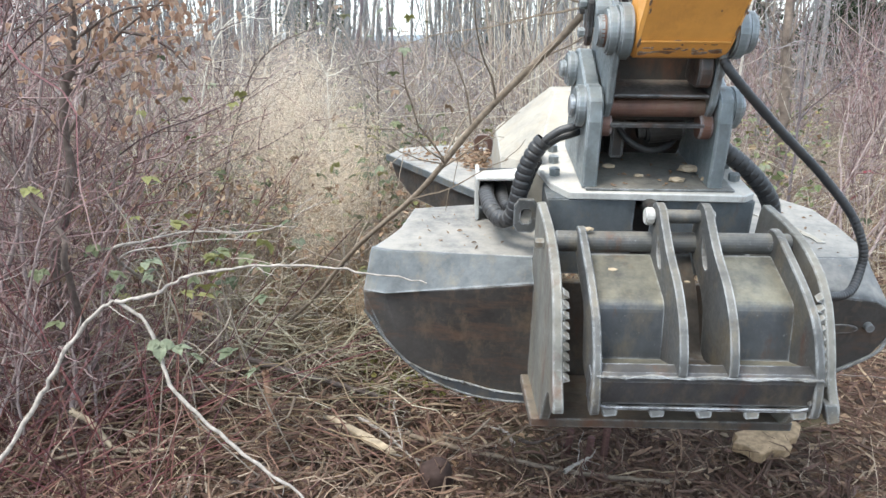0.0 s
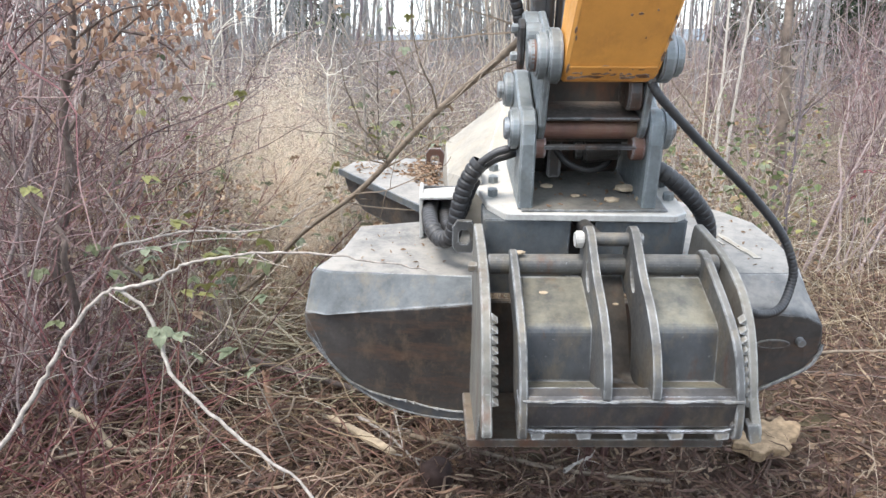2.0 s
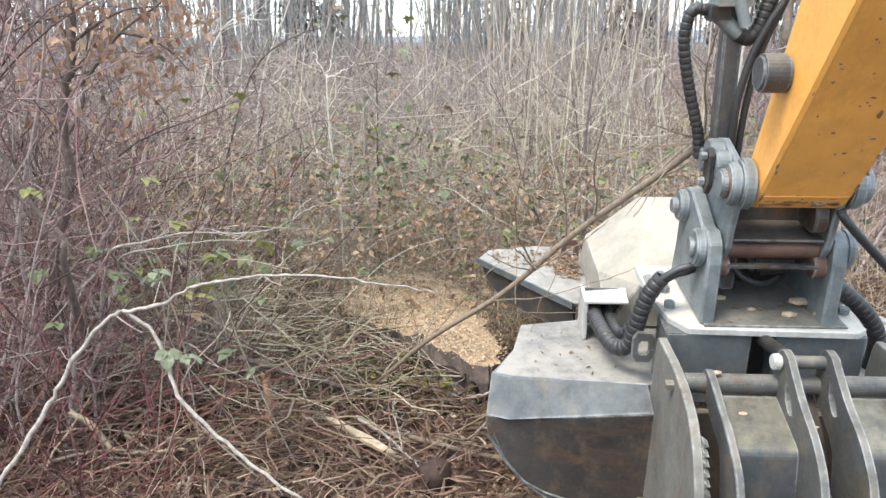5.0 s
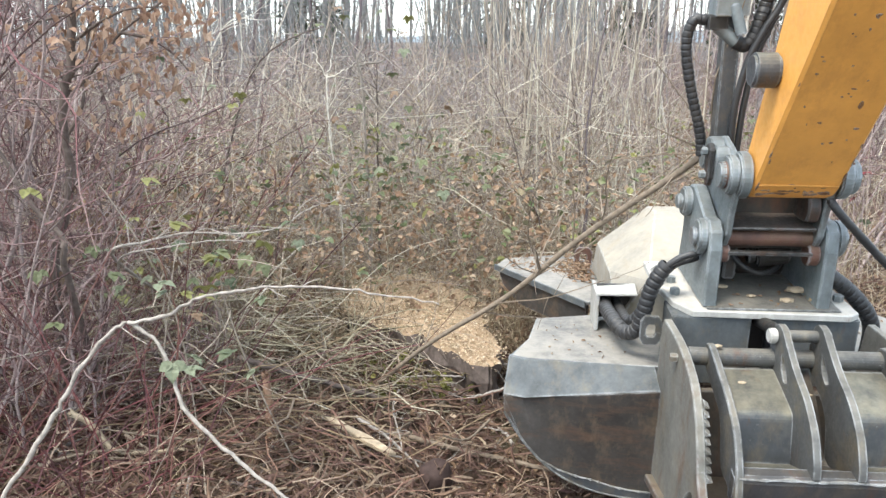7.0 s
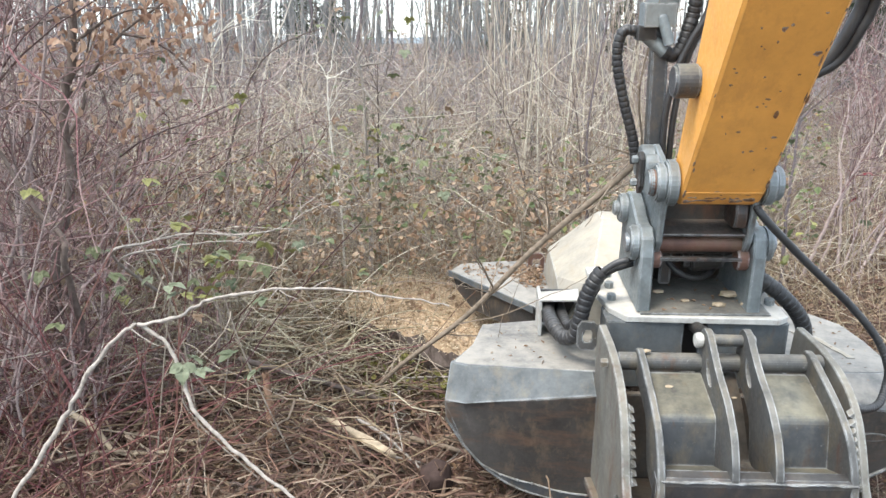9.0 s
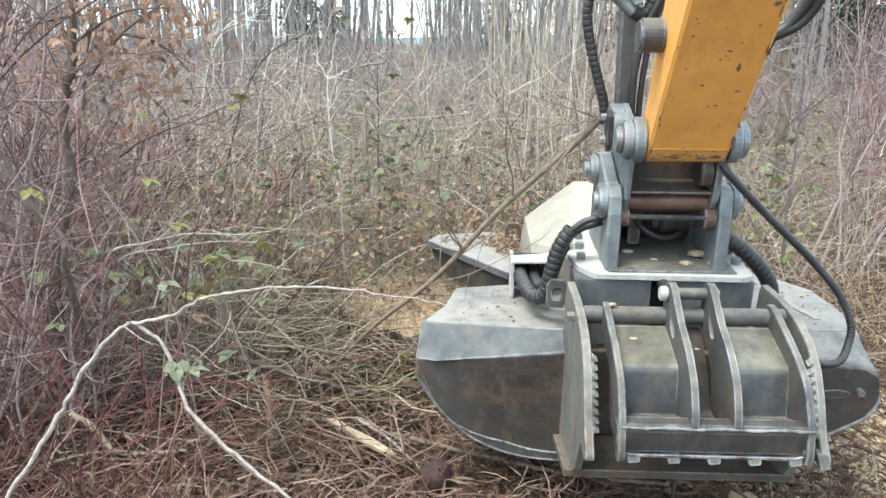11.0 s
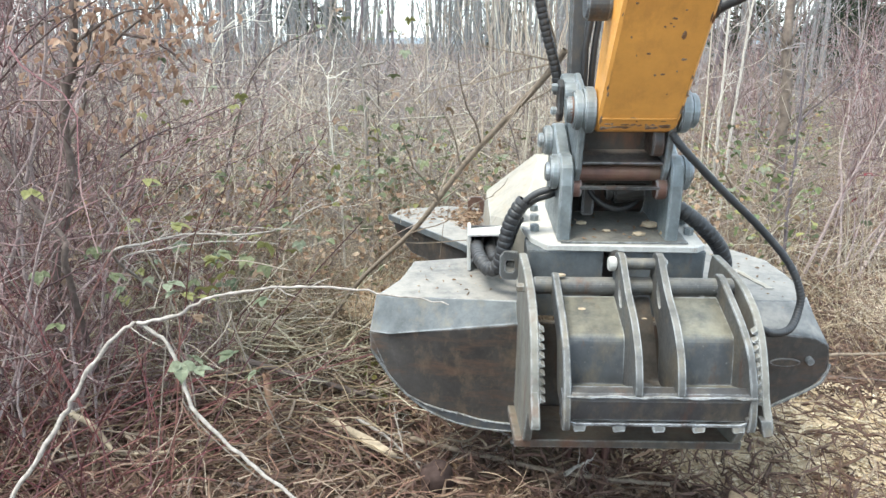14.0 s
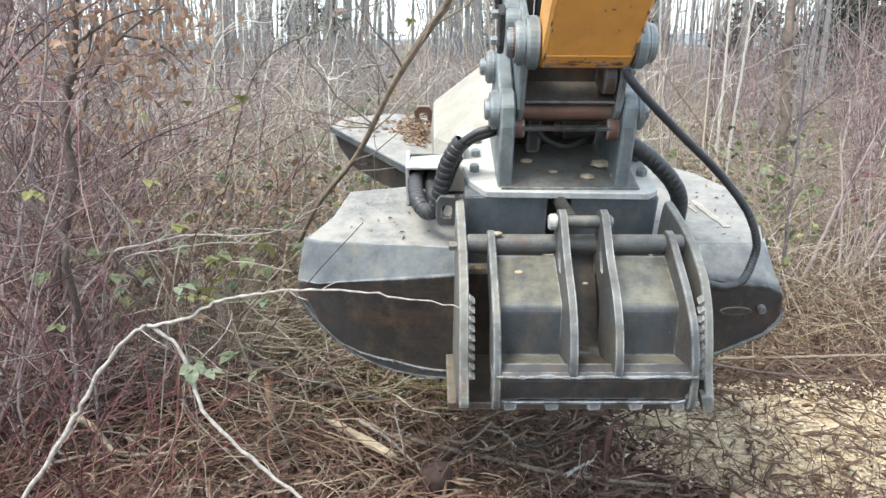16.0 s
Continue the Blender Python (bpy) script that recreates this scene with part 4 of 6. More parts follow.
def build_far_trees():
    kinds = []
    for i, (h, r, limbs) in enumerate(((15, 0.11, 26), (18, 0.15, 30), (13, 0.07, 24), (16, 0.10, 34))):
        t, crown = far_tree_data(40 + i, h, r, limbs)
        kinds.append((mesh_of("trunk", *t, M_HAZEBARK, True), mesh_of("crown", *crown, M_HAZEBARK)))
    rng = np.random.default_rng(7)
    spots = []
    while len(spots) < 105:
        y = rng.uniform(26, 66)
        x = rng.uniform(-0.72, 0.74) * y
        if abs(x + 0.043 * y) < 0.035 * y and rng.random() < 0.9:
            continue
        spots.append((x, y))
    for n, (x, y) in enumerate(spots):
        t, c = kinds[n % 4]
        ob = tagged(new("bare_tree"), "bare grey-barked tree in the winter woodland, haze in its colour", "tree", "bare woodland trees")
        ob.matrix_basis = pose(x, y, -0.1, 0, 0, rng.uniform(0, 360))
        for name, me in (("trunk", t), ("crown", c)):
            new(name, me).parent = ob
    # farther woods
    n = 520
    y = rng.uniform(62, 130, n)
    x = rng.uniform(-0.8, 0.8, n) * y
    keep = (np.abs(x + 0.043 * y) > 0.02 * y)
    x, y = x[keep], y[keep]
    n = len(x)
    base = np.stack([x, y, np.full(n, -0.2)], 1)
    ln = rng.uniform(11, 19, n)
    lines = grow(rng, base, np.array([0, 0, 1.0]) + rng.normal(0, 0.05, (n, 3)), ln, 6, 0.03, np.zeros(3))
    tw = sprouts(rng, lines, 7, 4.0, 4, 0.12, 0.5, 0.2)
    stuff("distant_woods", merged(tubes(lines, taper(n, 6, rng.uniform(0.09, 0.2, n), 0.03), 4), tubes(tw, taper(len(tw), 4, 0.05, 0.015), 3)), M_HAZEBARK, "distant bare woodland, grey with the mist put into its colour", "woods")


def build_spruces():
    rng = np.random.default_rng(12)
    h = 13.0
    trunk = grow(rng, np.zeros((1, 3)), np.array([[0, 0, 1.0]]), np.array([h]), 10, 0.01, np.zeros(3))
    n = 190
    z = rng.uniform(0.7, h - 0.4, n)
    ang = rng.uniform(0, 2 * np.pi, n)
    base = np.stack([np.zeros(n), np.zeros(n), z], 1)
    way = np.stack([np.cos(ang), np.sin(ang), np.full(n, 0.05)], 1)
    ln = (h - z) / h * 2.6 + 0.4
    limbs = grow(rng, base, way, ln, 7, 0.05, np.array([0, 0, -0.08]))
    side = sprouts(rng, limbs, 9, 0.55, 4, 0.1, 0.7, -0.25)
    pts = side.reshape(-1, 3)
    pts = pts[rng.integers(0, len(pts), 17000)] + rng.normal(0, 0.06, (17000, 3))
    needles = leaves(rng, pts, rng.uniform(0.14, 0.32, 17000), 0.28, 0.4)
    t = mesh_of("trunk", *merged(tubes(trunk, taper(1, 10, 0.17, 0.02), 8), tubes(limbs, taper(n, 7, 0.03, 0.008), 4)), M_DARKBARK)
    c = mesh_of("crown", *needles, M_NEEDLE)
    for x, y, s in ((16.0, 32.0, 0.85), (18.9, 34.0, 1.0), (17.3, 45.0, 0.9), (10.6, 45.0, 0.8), (3.7, 47.0, 0.8), (-7.5, 46.0, 0.9), (23.5, 44.0, 1.1)):
        ob = tagged(new("spruce"), "dark green spruce among bare trees", "tree", "spruces")
        ob.matrix_basis = pose(x, y, -0.1, 0, 0, 40 * x)
        ob.scale = (s, s, s)
        for name, me in (("trunk", t), ("crown", c)):
            new(name, me).parent = ob


def build_hill():
    xs = np.linspace(-1500, 1700, 80)
    rows = []
    for y, k in ((650, 0.0), (800, 0.55), (1000, 1.0), (1300, 0.7)):
        rows.append(np.stack([xs, np.full(80, float(y)), k * (7 + 3 * np.sin(xs / 330 + 0.5) + 2 * np.sin(xs / 110) + 26 * np.clip((xs - 250) / 400, 0, 1)) - 1], 1))
    v = np.concatenate(rows)
    i = (np.arange(3)[:, None] * 80 + np.arange(79)[None]).ravel()
    tagged(new("backdrop", mesh_of("backdrop", v, np.stack([i, i + 1, i + 81, i + 80], 1), M_HILL, True)), "wooded hill on the horizon, blue-grey haze in its colour", "hill", kind="structure")


# ---- the thicket ----
def on_ground(x, y, up=0.0):
    return np.stack([x, y, ground_height(x, y) + up], 1)


def build_thicket():
    rng = np.random.default_rng(21)
    # upright stems, dense in the middle, thinner towards the open wood
    n = 1500
    y = 5.4 + 24 * rng.random(n) ** 1.35
    x = rng.uniform(-0.66, 0.66, n) * y
    open_side = (x > 0.28 * y) & (rng.random(n) < 0.90)
    x, y = x[~open_side], y[~open_side]
    n = len(x)
    hgt = rng.uniform(0.6, 1.7, n) * np.where(rng.random(n) < 0.12, 1.6, 1.0)
    way = np.array([0, 0, 1.0]) + rng.normal(0, 0.36, (n, 3)) * [1, 1, 0.2]
    lines = grow(rng, on_ground(x, y, -0.03), way, hgt, 7, 0.12, np.array([0, 0, 0.02]))
    r = rng.uniform(0.003, 0.0075, n)
    tw = sprouts(rng, lines, 8, 0.7, 5, 0.16, 0.85, 0.05)
    half = n // 2
    tc = 8 * half
    stuff("thicket", merged(tubes(lines[:half], taper(half, 7, r[:half], 0.0015)), tubes(tw[:tc], taper(tc, 5, 0.0026, 0.001))), M_STEM, "dense thicket of bare grey-brown saplings", "thicket")
    stuff("thicket", merged(tubes(lines[half:], taper(n - half, 7, r[half:], 0.0015)), tubes(tw[tc:], taper(len(tw) - tc, 5, 0.0024, 0.001))), M_LILAC, "dense thicket of grey bare shoots", "thicket")
    # twiggy understorey below the far trees
    n = 800
    y = rng.uniform(13, 42, n)
    x = rng.uniform(-0.68, 0.68, n) * y
    keep = np.abs(x + 0.043 * y) > 0.02 * y
    x, y = x[keep], y[keep]
    n = len(x)
    lines = grow(rng, on_ground(x, y, -0.03), np.array([0, 0, 1.0]) + rng.normal(0, 0.16, (n, 3)), rng.uniform(2.0, 6.5, n), 8, 0.08, np.array([0, 0, 0.02]))
    tw = sprouts(rng, lines, 9, 1.3, 5, 0.14, 0.6, 0.2)
    r = rng.uniform(0.008, 0.022, n)
    dark = x > 0.18 * y
    for pick, mat, label in ((~dark, M_HAZEBARK, "twiggy grey understorey below the trees, haze in its colour"), (dark & (rng.random(n) < 0.6), M_LILAC, "twiggy lilac-grey understorey below the trees")):
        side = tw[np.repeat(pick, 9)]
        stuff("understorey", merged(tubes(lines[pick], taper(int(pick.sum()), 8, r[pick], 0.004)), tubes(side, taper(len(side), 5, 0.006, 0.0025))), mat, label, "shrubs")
    # tall straw-coloured shoots
    n = 120
    x, y = rng.uniform(0.5, 2.1, n), rng.uniform(5.6, 10, n)
    lines = grow(rng, on_ground(x, y, -0.03), np.array([0, 0, 1.0]) + rng.normal(0, 0.13, (n, 3)), rng.uniform(1.6, 3.0, n), 8, 0.035, np.array([0, 0, 0.02]))
    tw = sprouts(rng, lines, 4, 0.5, 5, 0.1, 0.4, 0.4)
    stuff("tall_shoots", merged(tubes(lines, taper(n, 8, rng.uniform(0.005, 0.011, n), 0.002), 4), tubes(tw, taper(len(tw), 5, 0.003, 0.001))), M_STEM, "tall straw-coloured shoots standing close", "shoots")
    # arching bramble canes
    n = 7500
    y = 3.6 + 9 * rng.random(n) ** 1.4
    x = rng.uniform(-0.64, 0.62, n) * y
    near = ((y < 4.6) & (x > -0.9)) | ((x > 0.25 * y) & (rng.random(n) < 0.65))
    x, y = x[~near], y[~near]
    n = len(x)
    way = rng.normal(0, 0.6, (n, 3)) + [0, 0, 1.0]
    lines = grow(rng, on_ground(x, y), way, rng.uniform(0.6, 1.9, n), 8, 0.15, np.array([0, 0, -0.15]))
    lines[:, :, 2] = np.maximum(lines[:, :, 2], 0.0)
    stuff("bramble_canes", tubes(lines, taper(n, 8, rng.uniform(0.0018, 0.0038, n), 0.0012)), M_STEM, "tangled arching bramble canes", "brambles")
    # fine crossing twigs that fill the thicket
    for mat, seed, lo, hi, k in ((M_LILAC, 1, 6.5, 26, 11000), (M_STEM, 2, 4.6, 13, 5000), (M_PURPLE, 3, 9.0, 24, 3000)):
        g = np.random.default_rng(seed)
        y = lo + (hi - lo) * g.random(k) ** 1.3
        x = g.uniform(-0.64, 0.64, k) * y
        keep = (x < 0.27 * y) | (g.random(k) < np.where(y < 10, 0.08, 0.22))
        x, y = x[keep], y[keep]
        k = len(x)
        z = 0.15 + 1.45 * g.random(k) ** 1.2
        d = g.normal(0, 1, (k, 3)) * [1, 0.6, 0.75] + [0, 0, 0.35]
        ls = grow(g, np.stack([x, y, z], 1), d, g.uniform(0.25, 1.0, k), 6, 0.17, np.zeros(3))
        stuff("fine_twigs", tubes(ls, taper(k, 6, g.uniform(0.0015, 0.0032, k) * (0.7 + y / 18), 0.001)), mat, "tangle of fine bare twigs", "twigs")
    # dry grass
    n = 16000
    y = 3.9 + 7 * rng.random(n) ** 1.3
    x = rng.uniform(-0.62, 0.62, n) * y
    keep = (x < 0.24 * y) | (rng.random(n) < 0.25)
    x, y = x[keep], y[keep]
    n = len(x)
    way = rng.normal(0, 0.55, (n, 3)) + [0, 0, 1.0]
    lines = grow(rng, on_ground(x, y), way, rng.uniform(0.2, 0.75, n), 5, 0.12, np.array([0, 0, -0.14]))
    stuff("dry_grass", tubes(lines, taper(n, 5, 0.0022, 0.0008)), M_DRYGRASS, "dry straw-coloured grass and stalks", "grass")


def build_litter():
    rng = np.random.default_rng(5)
    n = 11000
    y = 2.2 + 7.5 * rng.random(n) ** 1.5
    x = rng.uniform(-0.75, 0.75, n) * (y + 0.4)
    ang = rng.uniform(0, 2 * np.pi, n)
    way = np.stack([np.cos(ang), np.sin(ang), rng.normal(0.05, 0.22, n)], 1)
    ln = rng.uniform(0.05, 0.42, n) ** 1.2
    pile = np.where((x < -0.2) & (y < 4.6), 0.24, 0.07)
    lines = grow(rng, on_ground(x, y, 0.0) + np.stack([0 * x, 0 * x, rng.random(n) ** 1.5 * pile], 1), way, ln, 5, 0.3, np.array([0, 0, -0.02]))
    lines[:, :, 2] = np.maximum(lines[:, :, 2], ground_height(lines[:, :, 0], lines[:, :, 1]) + 0.003)
    stuff("brushwood", tubes(lines, taper(n, 5, rng.uniform(0.0014, 0.0045, n) * np.where(rng.random(n) < 0.06, 2.2, 1.0), 0.0014)), M_LITTER, "brushwood of broken brown twigs on the ground", "brushwood")
    n = 16000
    y = 2.2 + 9 * rng.random(n) ** 1.4
    x = rng.uniform(-0.75, 0.75, n) * (y + 0.4)
    c = on_ground(x, y, 0.0)
    c[:, 2] += 0.006 + 0.05 * rng.random(n) ** 3
    stuff("leaf_litter", leaves(rng, c, rng.uniform(0.015, 0.06, n), 0.6, 0.25), M_DEADLEAF, "fallen brown leaves and bark scraps", "leaves")
    # red canes low in front of the bushes
    n = 560
    y = rng.uniform(2.3, 4.6, n)
    x = (-0.66 + 0.30 * rng.random(n) ** 1.4) * (y + 0.2)
    lines = grow(rng, on_ground(x, y), rng.normal(0, 0.8, (n, 3)) + [0, 0, 0.7], rng.uniform(0.4, 1.5, n), 7, 0.10, np.array([0, 0, -0.06]))
    stuff("red_canes", tubes(lines, taper(n, 7, 0.0032, 0.0015)), M_RED, "thin red-purple canes among the brush", "canes")
    # stalks lying on the heap
    n = 300
    x, y = rng.uniform(-1.5, -0.2, n), rng.uniform(2.8, 4.4, n)
    ang = rng.normal(-0.5, 0.9, n) + np.pi * rng.integers(0, 2, n)
    way = np.stack([np.cos(ang), np.sin(ang), rng.normal(0.08, 0.2, n)], 1)
    base = on_ground(x, y) + np.stack([0 * x, 0 * x, 0.03 + 0.28 * rng.random(n) ** 1.6 * np.clip((0.5 - x) / 1.0, 0.1, 1)], 1)
    lines = grow(rng, base, way, rng.uniform(0.2, 0.8, n), 7, 0.15, np.array([0, 0, -0.03]))
    lines[:, :, 2] = np.maximum(lines[:, :, 2], 0.01)
    stuff("straw_stalks", tubes(lines, taper(n, 7, rng.uniform(0.0022, 0.0055, n), 0.0016), 4), M_STRAW, "olive and straw-coloured stalks lying on the brush", "stalks")
    n = 900
    x, y = rng.uniform(-1.7, -0.1, n), rng.uniform(3.2, 4.8, n)
    way = rng.normal(0, 1, (n, 3)) * [1, 0.7, 0.35]
    base = on_ground(x, y) + np.stack([0 * x, 0 * x, 0.05 + 0.5 * rng.random(n) ** 1.5 * np.clip((0.1 - x) / 1.0, 0.2, 1)], 1)
    lines = grow(rng, base, way, rng.uniform(0.2, 0.7, n), 7, 0.26, np.array([0, 0, -0.05]))
    lines[:, :, 2] = np.maximum(lines[:, :, 2], 0.01)
    stuff("brush_tangle", tubes(lines, taper(n, 7, rng.uniform(0.0016, 0.0045, n), 0.0012), 4), M_OLIVE, "tangled grey-green and straw stems in a heap", "brush")


def build_splinters():
    """Torn chunks of stems and bark that the head has left."""
    rng = np.random.default_rng(88)
    n = 9000
    y = 2.2 + 3.2 * rng.random(n) ** 1.2
    x = rng.uniform(-0.72, 0.72, n) * (y + 0.4)
    ang = rng.uniform(0, 2 * np.pi, n)
    lines = grow(rng, on_ground(x, y, 0.012) + np.stack([0 * x, 0 * x, 0.16 * rng.random(n) ** 2], 1), np.stack([np.cos(ang), np.sin(ang), rng.normal(0.06, 0.2, n)], 1), rng.uniform(0.03, 0.20, n), 4, 0.2, np.array([0, 0, -0.03]))
    lines[:, :, 2] = np.maximum(lines[:, :, 2], ground_height(lines[:, :, 0], lines[:, :, 1]) + 0.005)
    radii = rng.uniform(0.002, 0.0085, n)[:, None] * rng.uniform(0.35, 1.25, (n, 4)) * [0.5, 1, 1, 0.35]
    stuff("torn_splinters", tubes(lines, radii, 4), M_SPLINTER, "torn brown splinters and bark chunks on the ground", "splinters")


def build_bush(x, y, seed, stems, height, lean=(0, 0), twigs=13):
    rng = np.random.default_rng(seed)
    ob = tagged(new("bush"), "leafless purple-brown bush with dense fine twigs", "bush", "bushes at the thicket's edge")
    ob.matrix_basis = pose(x, y, -0.04)
    base = rng.normal(0, 0.09, (stems, 3)) * [1, 1, 0]
    way = np.array([lean[0], lean[1], 1.0]) + rng.normal(0, 0.25, (stems, 3)) * [1, 1, 0.1]
    lines = grow(rng, base, way, rng.uniform(0.6, 1.0, stems) * height, 10, 0.14, np.zeros(3))
    for i in range(stems):
        np_part("stem", tubes(lines[i:i + 1], taper(1, 10, rng.uniform(0.007, 0.017), 0.003), 6), M_PURPLE, ob, "", True)
    b1 = sprouts(rng, lines, twigs, height * 0.45, 7, 0.17, 0.75, 0.0)
    b2 = sprouts(rng, b1, 5, height * 0.17, 5, 0.16, 0.7, 0.0)
    tagged(np_part("twig_spray", merged(tubes(b1, taper(len(b1), 7, 0.0042, 0.0016)), tubes(b2, taper(len(b2), 5, 0.0024, 0.001))), M_PURPLE, ob), kind="stuff")


def build_bushes():
    for i, (x, y, stems, h, lean) in enumerate((
            (-2.05, 4.1, 7, 2.3, (0.0, 0)), (-2.65, 4.7, 8, 2.6, (0.1, 0)), (-1.85, 3.3, 6, 1.7, (-0.05, 0)), (-2.3, 3.5, 7, 2.2, (0.1, 0)),
            (-1.55, 2.9, 6, 1.0, (0.05, 0)), (-3.3, 5.3, 8, 2.7, (0.1, 0)), (-1.75, 5.0, 6, 1.7, (0, 0)), (-1.3, 3.5, 5, 0.75, (0.1, 0)),
            (-2.55, 5.9, 7, 2.1, (0, 0)), (-4.1, 6.6, 8, 2.6, (0.1, 0)), (-1.95, 2.75, 6, 1.5, (0.0, 0)), (-2.2, 3.2, 7, 2.9, (0, 0)), (-1.2, 4.6, 5, 0.9, (0, 0)))):
        build_bush(x, y, 60 + i, stems, h, lean)
    for i, (x, y, stems, h, lean) in enumerate((
            (3.05, 5.7, 5, 1.5, (0.25, 0)), (3.9, 6.6, 6, 1.7, (0.1, 0)), (4.6, 8.3, 7, 2.0, (0, 0)), (3.4, 8.8, 6, 1.8, (-0.1, 0)), (2.5, 9.6, 6, 1.7, (0, 0)),
            (5.6, 10.5, 8, 2.4, (0, 0)), (4.2, 11.5, 7, 2.2, (0.1, 0)), (6.9, 12.5, 8, 2.6, (0, 0)), (3.2, 12.8, 7, 2.2, (0, 0)), (5.2, 14.0, 8, 2.6, (0, 0)), (8.3, 15.0, 8, 2.8, (0, 0)), (6.6, 17.0, 8, 2.8, (0, 0)))):
        build_bush(x, y, 160 + i, stems, h, lean, 10)


def lone_stem(name, points, r0, r1, mat, label, category, twigs=0, length=0.3, seed=1, group="", twig_r=0.0022):
    rng = np.random.default_rng(seed)
    ob = tagged(new(name), label, category, group)
    o = np.array(points[0], float)
    ob.matrix_basis = Matrix.Translation(o)
    line = smooth_line(np.array(points, float) - o, 36)
    line[1:-1] += rng.normal(0, r0 * 0.18, (34, 3))
    np_part("stem", tubes(line[None], taper(1, 36, r0, r1), 9), mat, ob, "", True)
    if twigs:
        b1 = sprouts(rng, line[None], twigs, length, 7, 0.2, 0.6, 0.12)
        b2 = sprouts(rng, b1, 3, length * 0.4, 5, 0.15, 0.6, 0.1)
        tagged(np_part("twig_spray", merged(tubes(b1, taper(len(b1), 7, twig_r, 0.001), 4), tubes(b2, taper(len(b2), 5, twig_r * 0.6, 0.0008))), mat, ob), kind="stuff")
    return ob


def forked_sapling(points, forks, r, mat, label, seed):
    ob = lone_stem("forked_sapling", points, r, r * 0.4, mat, label, "sapling", 9, 0.4, seed, "forked saplings", 0.0028)
    rng = np.random.default_rng(seed)
    for line in forks:
        way = smooth_line(np.array(line) - np.array(points[0]), 16)
        way[1:] += np.cumsum(rng.normal(0, 0.006, (15, 3)), axis=0)
        np_part("fork", tubes(way[None], taper(1, 16, r * 0.65, r * 0.25), 7), mat, ob, "", True)


def build_saplings():
    rng = np.random.default_rng(77)
    lone_stem("slender_tree", [(3.0, 6.89, -0.05), (3.02, 6.89, 0.21), (3.02, 6.85, 0.63), (2.97, 6.78, 1.14), (2.92, 6.7, 1.62), (2.89, 6.67, 2.08), (3.01, 6.67, 4.28)], 0.060, 0.030, M_TREEBARK, "slender grey-brown tree with smooth bark", "tree", 26, 1.5, 4, twig_r=0.007)
    lone_stem("slender_tree", [(2.18, 6.2, -0.05), (2.2, 6.2, 0.75), (2.21, 6.2, 1.38), (2.21, 6.2, 2.06), (2.25, 6.2, 2.8)], 0.014, 0.006, M_PALE, "thin pale sapling with straight stem", "tree", 7, 0.6, 5, "pale saplings", 0.003)
    lone_stem("slender_tree", [(2.33, 6.4, -0.05), (2.38, 6.4, 0.9), (2.42, 6.4, 1.55), (2.47, 6.4, 2.11), (2.6, 6.4, 2.8)], 0.015, 0.006, M_PALE, "thin pale sapling with straight stem", "tree", 7, 0.6, 6, "pale saplings", 0.003)
    lone_stem("slender_tree", [(2.36, 7.5, -0.05), (2.26, 7.5, 0.59), (2.13, 7.5, 1.09), (2.05, 7.5, 1.56), (2.0, 7.5, 2.6)], 0.020, 0.008, M_PALE, "thin pale sapling with straight stem", "tree", 14, 0.8, 7, "pale saplings", 0.004)
    lone_stem("leaning_sapling", [(2.66, 5.8, -0.05), (2.47, 5.8, 0.28), (2.13, 5.8, 0.81), (1.93, 5.8, 1.15), (1.56, 5.8, 1.61)], 0.013, 0.004, M_POLE, "brown sapling leaning over the brush", "sapling", 8, 0.5, 8)
    lone_stem("leaning_sapling", [(2.80, 6.6, -0.05), (2.99, 6.6, 0.88), (3.08, 6.6, 1.14), (3.36, 6.6, 1.4), (3.69, 6.6, 1.7)], 0.012, 0.004, M_LILAC, "grey sapling with a long leaning branch", "sapling", 12, 0.6, 9, twig_r=0.003)
    lone_stem("leaning_sapling", [(2.72, 5.6, -0.05), (2.83, 5.6, 0.28), (2.96, 5.6, 0.67), (3.05, 5.6, 0.88), (3.2, 5.6, 1.25)], 0.016, 0.005, M_PURPLE, "purple-brown sapling with crooked branches", "sapling", 16, 0.6, 28, twig_r=0.004)
    # saplings that stand clear before the thicket, with forked tops
    forked_sapling([(-1.52, 4.8, -0.04), (-1.44, 4.8, 0.68), (-1.27, 4.8, 1.29), (-1.13, 4.8, 1.6), (-0.94, 4.8, 1.75), (-0.71, 4.8, 1.83)], [], 0.0085, M_DARKBARK, "dark sapling bent over in an arch", 31)
    forked_sapling([(-0.64, 4.75, -0.04), (-0.64, 4.75, 0.62), (-0.68, 4.75, 1.02), (-0.7, 4.75, 1.33), (-0.7, 4.75, 1.53)], [[(-0.7, 4.75, 1.53), (-0.76, 4.75, 1.63), (-0.81, 4.75, 1.7)], [(-0.7, 4.75, 1.53), (-0.65, 4.75, 1.68), (-0.61, 4.75, 1.83)], [(-0.7, 4.75, 1.53), (-0.61, 4.75, 1.57), (-0.54, 4.75, 1.62)]], 0.0085, M_SAPLING, "pale sapling with a forked top", 32)
    forked_sapling([(-0.46, 4.7, -0.04), (-0.46, 4.7, 0.63), (-0.47, 4.7, 1.13), (-0.48, 4.7, 1.47), (-0.51, 4.7, 1.63), (-0.6, 4.7, 1.84)], [[(-0.48, 4.7, 1.47), (-0.42, 4.7, 1.37), (-0.37, 4.7, 1.32)], [(-0.51, 4.7, 1.63), (-0.45, 4.7, 1.73), (-0.41, 4.7, 1.83)], [(-0.49, 4.7, 1.61), (-0.38, 4.7, 1.62), (-0.3, 4.7, 1.68)]], 0.0125, M_BARK, "grey-brown sapling with a forked top", 33)
